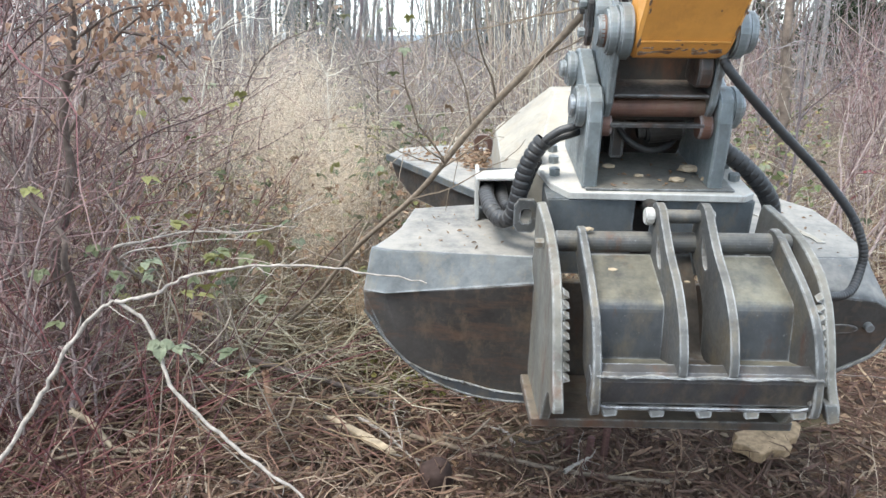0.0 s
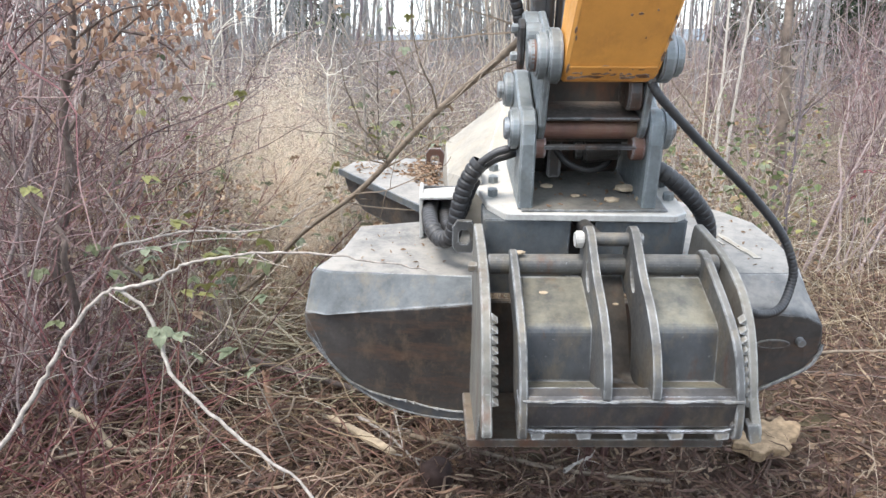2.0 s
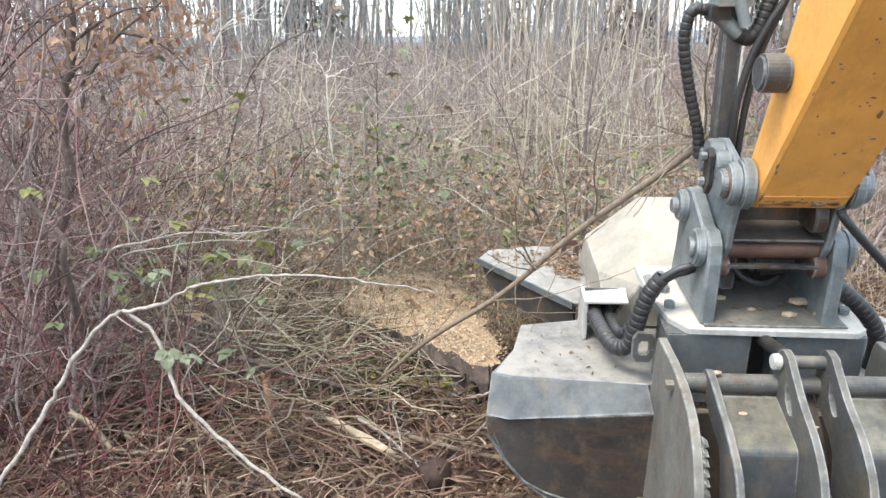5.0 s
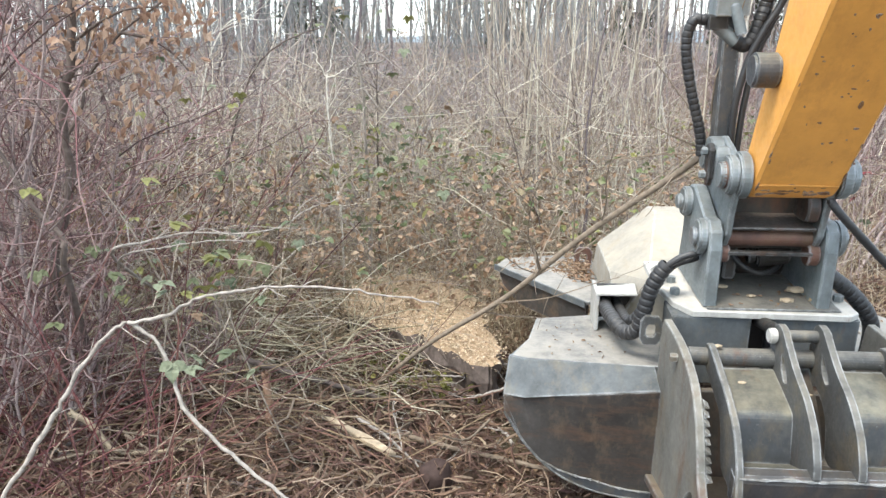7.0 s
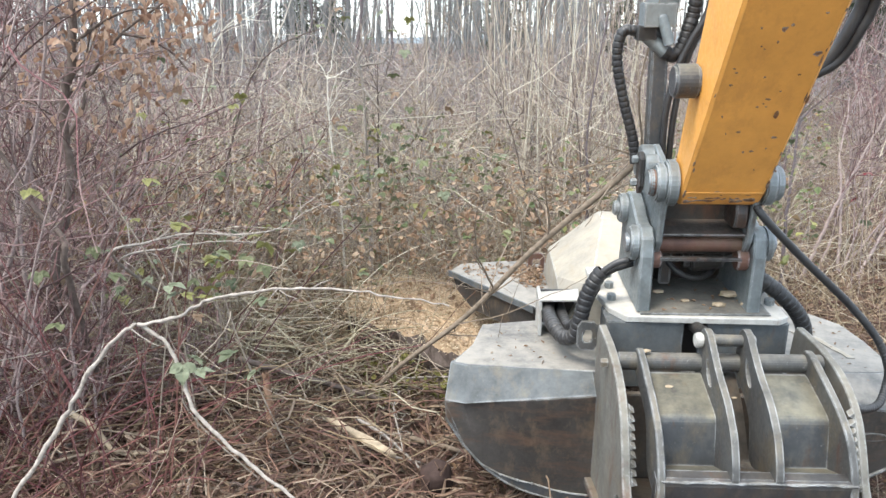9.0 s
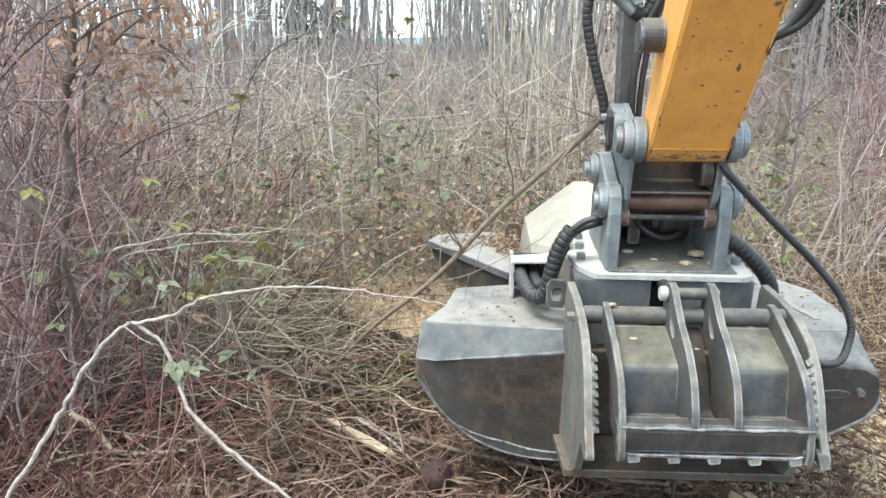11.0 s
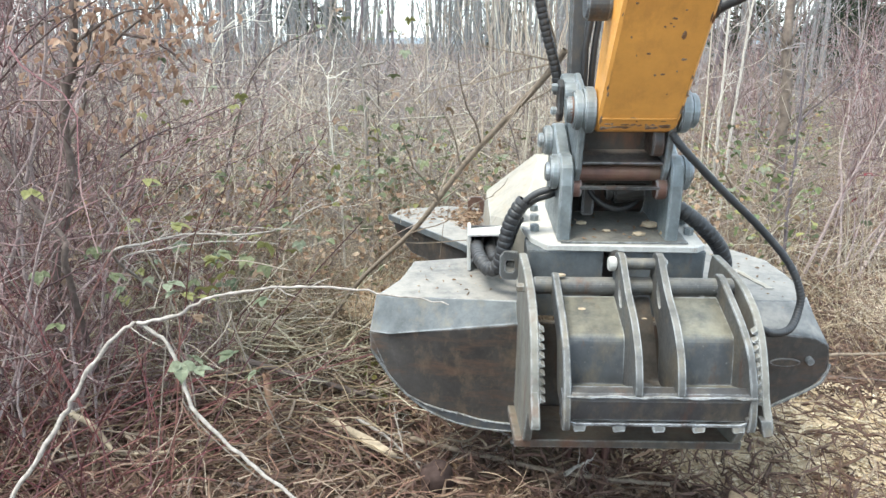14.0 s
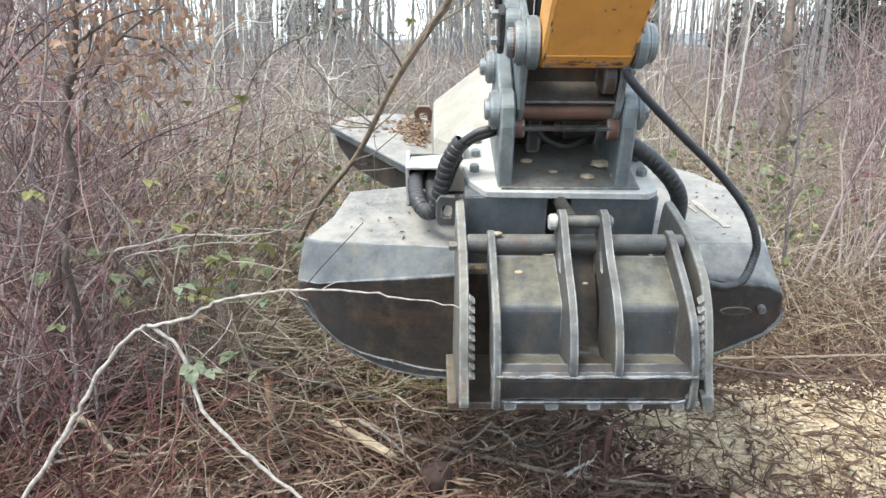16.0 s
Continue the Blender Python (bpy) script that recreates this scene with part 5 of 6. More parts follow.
    forked_sapling([(-1.68, 5.2, -0.04), (-1.68, 5.2, 0.83), (-1.61, 5.2, 1.33), (-1.54, 5.2, 1.62), (-1.43, 5.2, 1.82), (-1.32, 5.2, 1.91)], [[(-1.32, 5.2, 1.91), (-1.31, 5.2, 1.66), (-1.36, 5.2, 1.44)]], 0.009, M_SAPLING, "grey sapling with a drooping top", 34)
    forked_sapling([(0.66, 4.9, -0.04), (0.66, 4.9, 0.51), (0.53, 4.9, 0.85), (0.43, 4.9, 1.21), (0.3, 4.9, 1.49)], [[(0.43, 4.9, 1.21), (0.5, 4.9, 1.32), (0.52, 4.9, 1.39)]], 0.007, M_DARKBARK, "thin dark sapling leaning over", 35)
    forked_sapling([(-0.35, 5, -0.04), (-0.35, 5, 0.71), (-0.16, 5, 1.2), (0.02, 5, 1.48)], [], 0.005, M_POLE, "thin brown shoot leaning over", 36)
    for i, (x, y, h, dx) in enumerate(((-1.6, 6.2, 2.2, 0.5), (0.3, 7.5, 2.3, -0.2), (-2.2, 7.8, 2.8, 0.1), (1.1, 8.0, 2.9, 0.05), (0.75, 9.0, 3.0, 0.1), (-0.2, 9.5, 2.6, 0.0))):
        lone_stem("sapling", [(x, y, -0.05), (x + dx * 0.15, y, h * 0.3), (x + dx * 0.35, y, h * 0.65), (x + dx, y, h)], 0.017, 0.004, M_STEM if i % 2 else M_PALE, "young bare sapling with grey-brown stem", "sapling", 12, 0.75, 90 + i, "young saplings", 0.0035)
    # arching shoots before the thicket
    for i in range(20):
        y = rng.uniform(4.3, 7.5)
        x = rng.uniform(-0.5, 0.28) * y
        if y < 5.2 and x > -0.7:
            continue
        h, s = rng.uniform(0.8, 1.7), rng.choice((-1, 1)) * rng.uniform(0.25, 0.9)
        lone_stem("arching_shoot", [(x, y, -0.02), (x + s * 0.2, y, h * 0.6), (x + s * 0.6, y - 0.1, h), (x + s * 1.1, y - 0.15, h * 0.85)], rng.uniform(0.005, 0.009), 0.002, (M_WHITETWIG, M_LILAC, M_STEM)[i % 3], "arching bare shoot before the thicket", "shoot", 9, 0.4, 600 + i, "arching shoots", 0.0028)
    for i in range(16):
        y = rng.uniform(4.9, 8.5)
        x = rng.uniform(-0.46, 0.5) * y
        h, s = rng.uniform(1.4, 2.4), rng.normal(0, 0.35)
        lone_stem("crooked_sapling", [(x, y, -0.02), (x + s * 0.5, y, h * 0.3), (x + s * 0.35, y, h * 0.6), (x + s, y, h)], rng.uniform(0.009, 0.016), 0.003, (M_WHITETWIG, M_DARKBARK, M_LILAC, M_BARK)[i % 4], "crooked bare sapling with open branches", "sapling", 11, 0.55, 700 + i, "crooked saplings", 0.003)
    # mid-distance poles
    for i in range(46):
        y = rng.uniform(9, 21)
        x = rng.uniform(-0.62, 0.68) * y
        h = rng.uniform(3.5, 7)
        lone_stem("pole_tree", [(x, y, -0.05), (x + rng.normal(0, 0.08), y, h * 0.3), (x + rng.normal(0, 0.15), y, h * 0.6), (x + rng.normal(0, 0.3), y, h)], rng.uniform(0.018, 0.05), 0.008, (M_BARK, M_HAZEBARK, M_LILAC)[i % 3], "thin bare pole-stage tree", "tree", 18, 1.2, 200 + i, "pole-stage trees", 0.006)


def build_edge_plants():
    rng = np.random.default_rng(31)
    # dark-stemmed shrub with withered leaves still hanging on it
    shrub = lone_stem("leafy_shrub", [(-1.73, 3.2, -0.03), (-1.68, 3.2, 0.81), (-1.62, 3.2, 0.99), (-1.56, 3.2, 1.21), (-1.57, 3.2, 1.35), (-1.55, 3.2, 1.55), (-1.51, 3.2, 1.64), (-1.47, 3.2, 1.91), (-1.42, 3.2, 2.2)], 0.020, 0.017, M_DARKBARK, "dark-stemmed shrub with withered tan leaves hanging", "shrub", 14, 0.5, 9, twig_r=0.0035)
    for line in ([(0.19, 0, 1.58), (0.27, 0, 1.62), (0.44, 0, 1.81), (0.63, 0, 1.94), (0.72, 0, 2.07)], [(0.25, 0, 1.88), (0.19, 0, 1.87), (0.04, 0, 1.83), (-0.1, 0, 1.76)], [(0.16, 0, 1.38), (0.25, 0, 1.52), (0.27, 0, 1.66), (0.34, 0, 1.9)], [(0.44, 0, 1.81), (0.54, 0, 1.79), (0.63, 0, 1.74), (0.7, 0, 1.66)], [(0.24, 0, 1.77), (0.36, 0, 1.85), (0.48, 0, 1.9), (0.64, 0, 1.91)]):
        np_part("limb", tubes(smooth_line(line, 24)[None], taper(1, 24, 0.0085, 0.003), 6), M_DARKBARK, shrub, "", True)
    c = []
    for x, y, z, s, k in ((0.39, 0, 1.84, 0.085, 60), (0.52, 0, 1.86, 0.085, 75), (0.62, 0, 1.9, 0.07, 45), (0.47, 0, 1.76, 0.07, 38), (0.35, 0, 1.7, 0.06, 30), (0.58, 0, 1.64, 0.045, 30), (0.41, 0, 1.58, 0.06, 22), (0.43, 0, 1.45, 0.06, 20), (0.3, 0, 1.9, 0.07, 30), (0.65, 0, 1.81, 0.05, 22), (0.09, 0, 1.7, 0.1, 15), (0.05, 0, 1.52, 0.1, 12)):
        c.append(np.array([x, y, z]) + rng.normal(0, s * 1.35, (k, 3)) * [1.15, 1, 0.8])
    c = np.concatenate(c)
    tagged(np_part("leaf_spray", leaves(rng, c, rng.uniform(0.028, 0.058, len(c)), 0.34, 2.4, 0.9), M_BEECH, shrub, "withered tan leaves"), kind="stuff")
    lone_stem("bent_branch", [(-1.52, 3.2, 0.0), (-1.48, 2.9, 0.85), (-1.48, 2.9, 1.0), (-1.58, 2.92, 1.12), (-1.68, 2.95, 1.28), (-1.8, 3.0, 1.5)], 0.016, 0.006, M_DARKBARK, "dark curved bare branch", "branch", 12, 0.45, 10)
    # pale broken twigs
    lone_stem("pale_twig", [(-1.40, 3.6, 0.55), (-1.33, 2.97, 0.92), (-1.19, 2.98, 0.97), (-1.03, 3.0, 1.0), (-0.78, 3.0, 1.0), (-0.65, 3.0, 1.03), (-0.55, 3.02, 1.09)], 0.0075, 0.002, M_WHITETWIG, "pale weathered twig caught in the brush", "twig", 7, 0.3, 11)
    lone_stem("pale_twig", [(-1.48, 3.4, 0.6), (-1.30, 2.98, 0.90), (-1.1, 2.97, 0.95), (-0.9, 2.96, 0.98), (-0.66, 2.97, 0.97)], 0.006, 0.0015, M_WHITETWIG, "pale weathered twig caught in the brush", "twig", 6, 0.22, 12)
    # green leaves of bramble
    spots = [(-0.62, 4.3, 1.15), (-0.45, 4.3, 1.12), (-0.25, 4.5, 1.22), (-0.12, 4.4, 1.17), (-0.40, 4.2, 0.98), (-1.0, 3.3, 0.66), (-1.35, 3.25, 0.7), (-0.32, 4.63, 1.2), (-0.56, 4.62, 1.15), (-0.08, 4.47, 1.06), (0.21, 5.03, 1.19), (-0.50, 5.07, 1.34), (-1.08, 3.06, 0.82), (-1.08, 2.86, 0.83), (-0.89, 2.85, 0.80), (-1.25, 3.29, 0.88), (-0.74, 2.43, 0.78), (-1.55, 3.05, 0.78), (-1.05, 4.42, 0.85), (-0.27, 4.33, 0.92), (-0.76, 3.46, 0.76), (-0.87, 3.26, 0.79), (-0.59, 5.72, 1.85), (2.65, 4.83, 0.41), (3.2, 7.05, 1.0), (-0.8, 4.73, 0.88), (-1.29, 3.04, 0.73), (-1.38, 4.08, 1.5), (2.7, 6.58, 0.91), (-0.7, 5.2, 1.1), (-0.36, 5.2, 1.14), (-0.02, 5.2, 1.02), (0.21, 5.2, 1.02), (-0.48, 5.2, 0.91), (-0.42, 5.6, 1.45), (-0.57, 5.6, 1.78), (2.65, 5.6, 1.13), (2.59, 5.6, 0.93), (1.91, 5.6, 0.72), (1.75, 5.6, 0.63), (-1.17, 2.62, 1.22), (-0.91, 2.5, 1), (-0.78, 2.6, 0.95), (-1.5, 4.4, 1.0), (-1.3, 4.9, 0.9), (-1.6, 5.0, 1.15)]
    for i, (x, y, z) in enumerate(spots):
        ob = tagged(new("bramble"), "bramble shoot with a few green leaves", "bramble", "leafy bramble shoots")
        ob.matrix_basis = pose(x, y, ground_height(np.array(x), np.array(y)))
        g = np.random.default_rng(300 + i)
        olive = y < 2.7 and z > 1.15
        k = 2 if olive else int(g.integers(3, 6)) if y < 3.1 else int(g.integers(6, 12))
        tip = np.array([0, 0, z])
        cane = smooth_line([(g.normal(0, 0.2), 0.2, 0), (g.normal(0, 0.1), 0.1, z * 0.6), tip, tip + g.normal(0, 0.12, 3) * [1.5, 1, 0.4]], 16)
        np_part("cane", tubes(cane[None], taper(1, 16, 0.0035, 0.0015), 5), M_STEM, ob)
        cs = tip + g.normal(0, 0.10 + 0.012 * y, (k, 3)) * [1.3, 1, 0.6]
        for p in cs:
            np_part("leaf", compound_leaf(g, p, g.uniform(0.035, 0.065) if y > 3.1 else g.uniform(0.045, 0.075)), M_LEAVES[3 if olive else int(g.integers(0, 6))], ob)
    for x, y, z in ((2.78, 5.0, 0.88), (2.73, 5.0, 0.71)):
        ob = tagged(new("red_leaved_shoot"), "thin shoot with a last red leaf", "shoot", "red-leaved shoots")
        ob.matrix_basis = pose(x, y, ground_height(np.array(x), np.array(y)))
        np_part("cane", tubes(smooth_line([(0.1, 0.05, 0), (0.03, 0, z * 0.6), (0, 0, z)], 14)[None], taper(1, 14, 0.004, 0.0015), 5), M_PURPLE, ob)
        np_part("leaf", compound_leaf(rng, np.array([0, 0, z]), 0.05), M_REDLEAF, ob, "dark red leaf")
    # leaves sprinkled through the thicket
    n = 4200
    y = rng.uniform(4.2, 11, n)
    x = rng.uniform(-0.5, 0.5, n) * y
    c = np.stack([x, y, rng.uniform(0.25, 1.0, n)], 1)
    stuff("bramble_leaves", leaves(rng, c, rng.uniform(0.03, 0.07, n), 0.75, 0.5), M_GREEN, "green bramble leaves through the thicket", "leaves")
    n = 15000
    y = 4.0 + 7 * rng.random(n) ** 1.5
    x = (-0.55 + 0.92 * rng.random(n) ** 1.25) * y
    c = np.stack([x, y, 0.1 + 0.9 * rng.random(n) ** 1.4], 1)
    stuff("withered_leaves", leaves(rng, c, rng.uniform(0.025, 0.055, n), 0.6, 0.8), M_DEADLEAF, "withered leaves hanging in the thicket", "leaves")


def build_ground_things():
    rng = np.random.default_rng(55)
    # ground-off stump under sawdust
    ring = [(-0.62, 4.45), (-0.5, 4.75), (-0.30, 4.95), (-0.05, 4.85), (0.15, 4.5), (0.26, 4.0), (0.28, 3.55), (0.22, 3.40), (0.08, 3.55), (-0.12, 3.78), (-0.35, 3.98), (-0.55, 4.15)]
    ob = tagged(new("tree_stump"), "half-ground tree stump heaped with fresh sawdust", "stump")
    ob.matrix_basis = pose(-0.15, 4.2, 0)
    line = smooth_line([(x + 0.15, y - 4.2, 0) for x, y in ring + ring[:1]], 60)[:-1]
    k = len(line)
    rings = [np.c_[line[:, :2] * s + rng.normal(0, 0.02, (k, 2)), np.full(k, z) + rng.normal(0, 0.012, k)] for s, z in ((1.06, -0.05), (0.96, 0.06), (1.0, 0.15), (0.97, 0.235))]
    v = np.concatenate(rings)
    i = (np.arange(3)[:, None] * k + np.arange(k)[None]).ravel()
    j = (np.arange(3)[:, None] * k + (np.arange(k)[None] + 1) % k).ravel()
    np_part("bark", (v, np.stack([i, j, j + k, i + k], 1)), M_DARKBARK, ob, "dark bark side")
    tops = [rings[-1]] + [np.c_[line[:, :2] * s, 0.25 + 0.05 * (1 - s) + rng.normal(0, 0.010, k)] for s in (0.75, 0.5, 0.25, 0.02)]
    v = np.concatenate(tops)
    i = (np.arange(4)[:, None] * k + np.arange(k)[None]).ravel()
    j = (np.arange(4)[:, None] * k + (np.arange(k)[None] + 1) % k).ravel()
    np_part("sawdust_top", (v, np.stack([i, j, j + k, i + k], 1)), M_CHIP, ob, "pale fresh sawdust", True)
    n = 7500
    a, s = rng.integers(0, k, n), np.sqrt(rng.random(n))
    c = np.c_[line[a, :2] * s[:, None] * 1.0 + rng.normal(0, 0.035, (n, 2)), 0.255 + 0.05 * (1 - s)]
    tagged(np_part("chip_cover", leaves(rng, c, rng.uniform(0.005, 0.02, n), 0.5, 0.25), M_CHIP, ob, "fresh pale wood chips"), kind="stuff")
    n = 260
    c = np.c_[rng.uniform(-0.25, 0.35, n), rng.uniform(-0.85, -0.35, n), rng.uniform(0.02, 0.18, n)]
    tagged(np_part("moss", leaves(rng, c, rng.uniform(0.02, 0.05, n), 0.6, 1.0), M_MOSS, ob, "yellow-green moss on the side"), kind="stuff")
    # split stick, snapped stake, fallen branches
    ob = tagged(new("split_stick"), "split pale stick lying on the brush", "stick")
    ob.matrix_basis = pose(-0.35, 2.9, 0.15, 8, 10, -34)
    part("wood", prism([(-0.20, -0.012, 0), (-0.12, -0.024, 0), (0.0, -0.022, 0), (0.06, -0.030, 0), (0.17, -0.018, 0), (0.20, -0.002, 0), (0.16, 0.008, 0), (0.05, 0.014, 0), (-0.06, 0.006, 0), (-0.13, 0.012, 0), (-0.19, 0.002, 0)], (0, 0, 0.022), 0.004), M_SPLIT, ob)
    ob = lone_stem("snapped_stake", [(-0.75, 3, -0.05), (-0.75, 3, 0.05), (-0.74, 3, 0.21), (-0.75, 3, 0.39)], 0.023, 0.015, plant("stake_bark", [(0.27, 0.155, 0.10), (0.33, 0.21, 0.145)], grain=40), "snapped reddish-brown stem standing upright", "stake", 3, 0.12, 18)
    lone_stem("fallen_branch", [(-0.94, 3.3, 0.33), (-0.7, 3.3, 0.25), (-0.43, 3.3, 0.17), (-0.21, 3.3, 0.1)], 0.014, 0.011, M_DARKBARK, "dark fallen branch on the brush", "branch", 5, 0.3, 13)
    lone_stem("fallen_branch", [(-0.25, 3.1, 0.06), (0.1, 2.95, 0.05), (0.5, 2.8, 0.04), (0.9, 2.7, 0.05)], 0.012, 0.008, M_POLE, "brown fallen branch on the ground", "branch", 6, 0.25, 14)
    lone_stem("fallen_branch", [(1.5, 3.9, 0.08), (2.2, 3.85, 0.12), (3.0, 3.9, 0.10)], 0.011, 0.006, M_POLE, "brown fallen branch on the ground", "branch", 8, 0.3, 15)
    lone_stem("fallen_branch", [(1.1, 4.1, 0.05), (1.6, 3.7, 0.10), (2.3, 3.6, 0.08)], 0.008, 0.004, M_DARKBARK, "dark fallen branch on the brush", "branch", 6, 0.3, 16)
    lone_stem("crooked_stick", [(-1.47, 2.75, 0.34), (-1.38, 2.75, 0.27), (-1.31, 2.75, 0.17), (-1.18, 2.75, 0.16), (-1.03, 2.75, 0.17)], 0.013, 0.006, M_SPLIT, "crooked pale stick with peeled bark", "stick", 8, 0.22, 17)
    for i in range(40):
        x, y, q, ln = rng.uniform(-1.7, 0.6), rng.uniform(2.5, 3.9), rng.uniform(0, 6.28), rng.uniform(0.2, 0.6)
        z = 0.06 + 0.1 * rng.random()
        d = np.array([math.cos(q), math.sin(q), rng.normal(0, 0.12)]) * ln
        p = np.array([x, y, z])
        lone_stem("loose_stick", [p, p + d * 0.4 + rng.normal(0, 0.02, 3), p + d], rng.uniform(0.005, 0.011), 0.003, (M_POLE, M_WHITETWIG, M_DARKBARK)[i % 3], "loose broken stick on the brush", "stick", 3, 0.15, 400 + i, "loose sticks")
    ob = tagged(new("cut_stub"), "dark rounded stub of a cut stem", "stub")
    ob.matrix_basis = pose(-0.03, 2.74, 0)
    bm = bmesh.new()
    bmesh.ops.create_icosphere(bm, subdivisions=3, radius=0.07, matrix=Matrix.Translation((0, 0, 0.05)) @ Matrix.Diagonal((1, 1, 1.25, 1)))
    for v in bm.verts:
        v.co *= 1 + 0.16 * math.sin(31 * v.co.x + 17 * v.co.z) * math.sin(27 * v.co.y + 40 * v.co.z)
    part("wood", bm, M_STUB, ob, "", True)
    for x, y, h in ((0.62, 2.95, 0.14), (0.70, 3.0, 0.18), (0.55, 3.05, 0.12)):
        ob = tagged(new("mown_stub"), "short mown-off stub of a sapling", "stub", "mown stubs")
        ob.matrix_basis = pose(x, y, -0.03)
        part("wood", rod((0, 0, 0), (0.015, 0, h), 0.016, 9, 0.002), M_LITTER, ob)


build_far_trees()
build_spruces()
build_hill()
build_thicket()
build_litter()
build_splinters()
build_bushes()
build_saplings()
build_edge_plants()
build_ground_things()

# ---- loose things that the head and the wind move ----
bark = tagged(new("wood_slab"), "torn tan slab of wood lying by the jaw", "wood piece")
_rng = np.random.default_rng(4)
part("wood", prism([(0.15 * math.cos(q) * r, 0.10 * math.sin(q) * r, 0) for q, r in zip(np.linspace(0, 6.28, 23)[:-1], _rng.uniform(0.7, 1.2, 22))], (0.01, 0, 0.045), 0.004), M_SLAB, bark)

_n = 8500
_q, _s = _rng.uniform(0, 6.283, _n), _rng.random(_n) ** 0.62
_c = np.stack([1.0 * _s * np.cos(_q), 0.52 * _s * np.sin(_q), 0.012 + 0.02 * _rng.random(_n)], 1)
_c[:, 2] += ground_height(_c[:, 0] + 1.75, _c[:, 1] + 3.22)
_a = np.linspace(0, 2 * np.pi, 121)[:-1]
_edge = 0.86 + 0.07 * np.sin(3 * _a + 1) + 0.05 * np.sin(7 * _a) + _rng.normal(0, 0.02, 120)
_bed = []
for _k in (0.02, 0.3, 0.6, 0.8, 0.93, 1.0):
    _x, _y = 1.0 * _edge * _k * np.cos(_a), 0.52 * _edge * _k * np.sin(_a)
    _bed.append(np.stack([_x, _y, ground_height(_x + 1.75, _y + 3.22) + 0.016 * (1 - _k ** 4) + _rng.normal(0, 0.003, 120)], 1))
_i = (np.arange(5)[:, None] * 120 + np.arange(120)[None]).ravel()
_j = (np.arange(5)[:, None] * 120 + (np.arange(120)[None] + 1) % 120).ravel()
_bed = (np.concatenate(_bed), np.stack([_i, _j, _j + 120, _i + 120], 1))
chips = new("chip_carpet", mesh_of("chip_carpet", *merged(_bed, leaves(_rng, _c, _rng.uniform(0.008, 0.035, _n), 0.5, 0.15)), M_SAWDUST))
tagged(chips, "carpet of fresh pale wood chips on the ground", "wood chips", kind="stuff")


def build_pole():
    ob = tagged(new("long_branch"), "long brown branch caught on the arm's linkage", "branch")
    rng = np.random.default_rng(19)
    line = smooth_line([(0.02, 0, -2.15), (0, 0, -1.8), (0.02, 0.01, -1.35), (-0.012, 0, -0.9), (0.012, 0.0, -0.45), (0.0, 0, 0), (0.01, 0, 0.18)], 44)
    np_part("stem", tubes(line[None], taper(1, 44, 0.009, 0.0135), 9), M_POLE, ob, "", True)
    b1 = sprouts(rng, line[None], 22, 0.75, 9, 0.08, 0.5, -0.6)
    b2 = sprouts(rng, b1, 3, 0.22, 5, 0.12, 0.5, -0.3)
    tagged(np_part("twig_spray", merged(tubes(b1, taper(len(b1), 9, 0.0042, 0.0014), 4), tubes(b2, taper(len(b2), 5, 0.0018, 0.0009))), M_POLE, ob), kind="stuff")
    return ob


def build_twig():
    ob = tagged(new("forked_twig"), "pale weathered forked twig standing before the brush", "twig")
    o = np.array([-0.675, 1.597, 1.145])
    rng = np.random.default_rng(23)
    for name, pts, r0, r1 in (
            ("arm_low", [(-1.16, 1.28, -0.02), (-1.07, 1.37, 0.38), (-0.99, 1.45, 0.66), (-0.957, 1.493, 0.762), (-0.90, 1.52, 0.85), (-0.844, 1.541, 0.937), (-0.80, 1.56, 1.015), (-0.769, 1.575, 1.064), (-0.715, 1.59, 1.125), (-0.675, 1.597, 1.145)], 0.0078, 0.0062),
            ("arm_fork", [(-0.675, 1.597, 1.145), (-0.635, 1.592, 1.118), (-0.606, 1.585, 1.10), (-0.582, 1.57, 1.03), (-0.55, 1.548, 0.965), (-0.50, 1.53, 0.91), (-0.443, 1.519, 0.858), (-0.38, 1.505, 0.81), (-0.318, 1.493, 0.762), (-0.24, 1.48, 0.70), (-0.05, 1.44, 0.4), (0.05, 1.42, -0.02)], 0.0062, 0.0045),
            ("arm_high", [(-0.675, 1.597, 1.145), (-0.60, 1.603, 1.155), (-0.556, 1.606, 1.179), (-0.50, 1.61, 1.203), (-0.43, 1.615, 1.212), (-0.362, 1.618, 1.22), (-0.27, 1.618, 1.221), (-0.18, 1.616, 1.212), (-0.08, 1.612, 1.20), (0.014, 1.608, 1.183)], 0.0058, 0.0022)):
        line = smooth_line(np.array(pts) - o, 40)
        line[1:-1] += rng.normal(0, 0.0018, (38, 3))
        np_part(name, tubes(line[None], taper(1, 40, r0 * 0.76, r1 * 0.76) * rng.uniform(0.80, 1.18, (1, 40)), 9), M_WHITETWIG, ob, "", True)
        b = sprouts(rng, line[None], 4, 0.09, 5, 0.12, 0.6, 0.1)
        for i in range(4):
            np_part("spur", tubes(b[i:i + 1], taper(1, 5, 0.0016, 0.0007), 4), M_WHITETWIG, ob)
    for p, s in (((-0.575, 1.57, 1.06), 0.055), ((-0.545, 1.57, 1.045), 0.05), ((-0.60, 1.6, 1.235), 0.05), ((-0.585, 1.6, 1.215), 0.04)):
        np_part("leaf", compound_leaf(rng, np.array(p) - o, s * 0.8), M_LEAVES[2], ob, "green bramble leaf")
    return ob


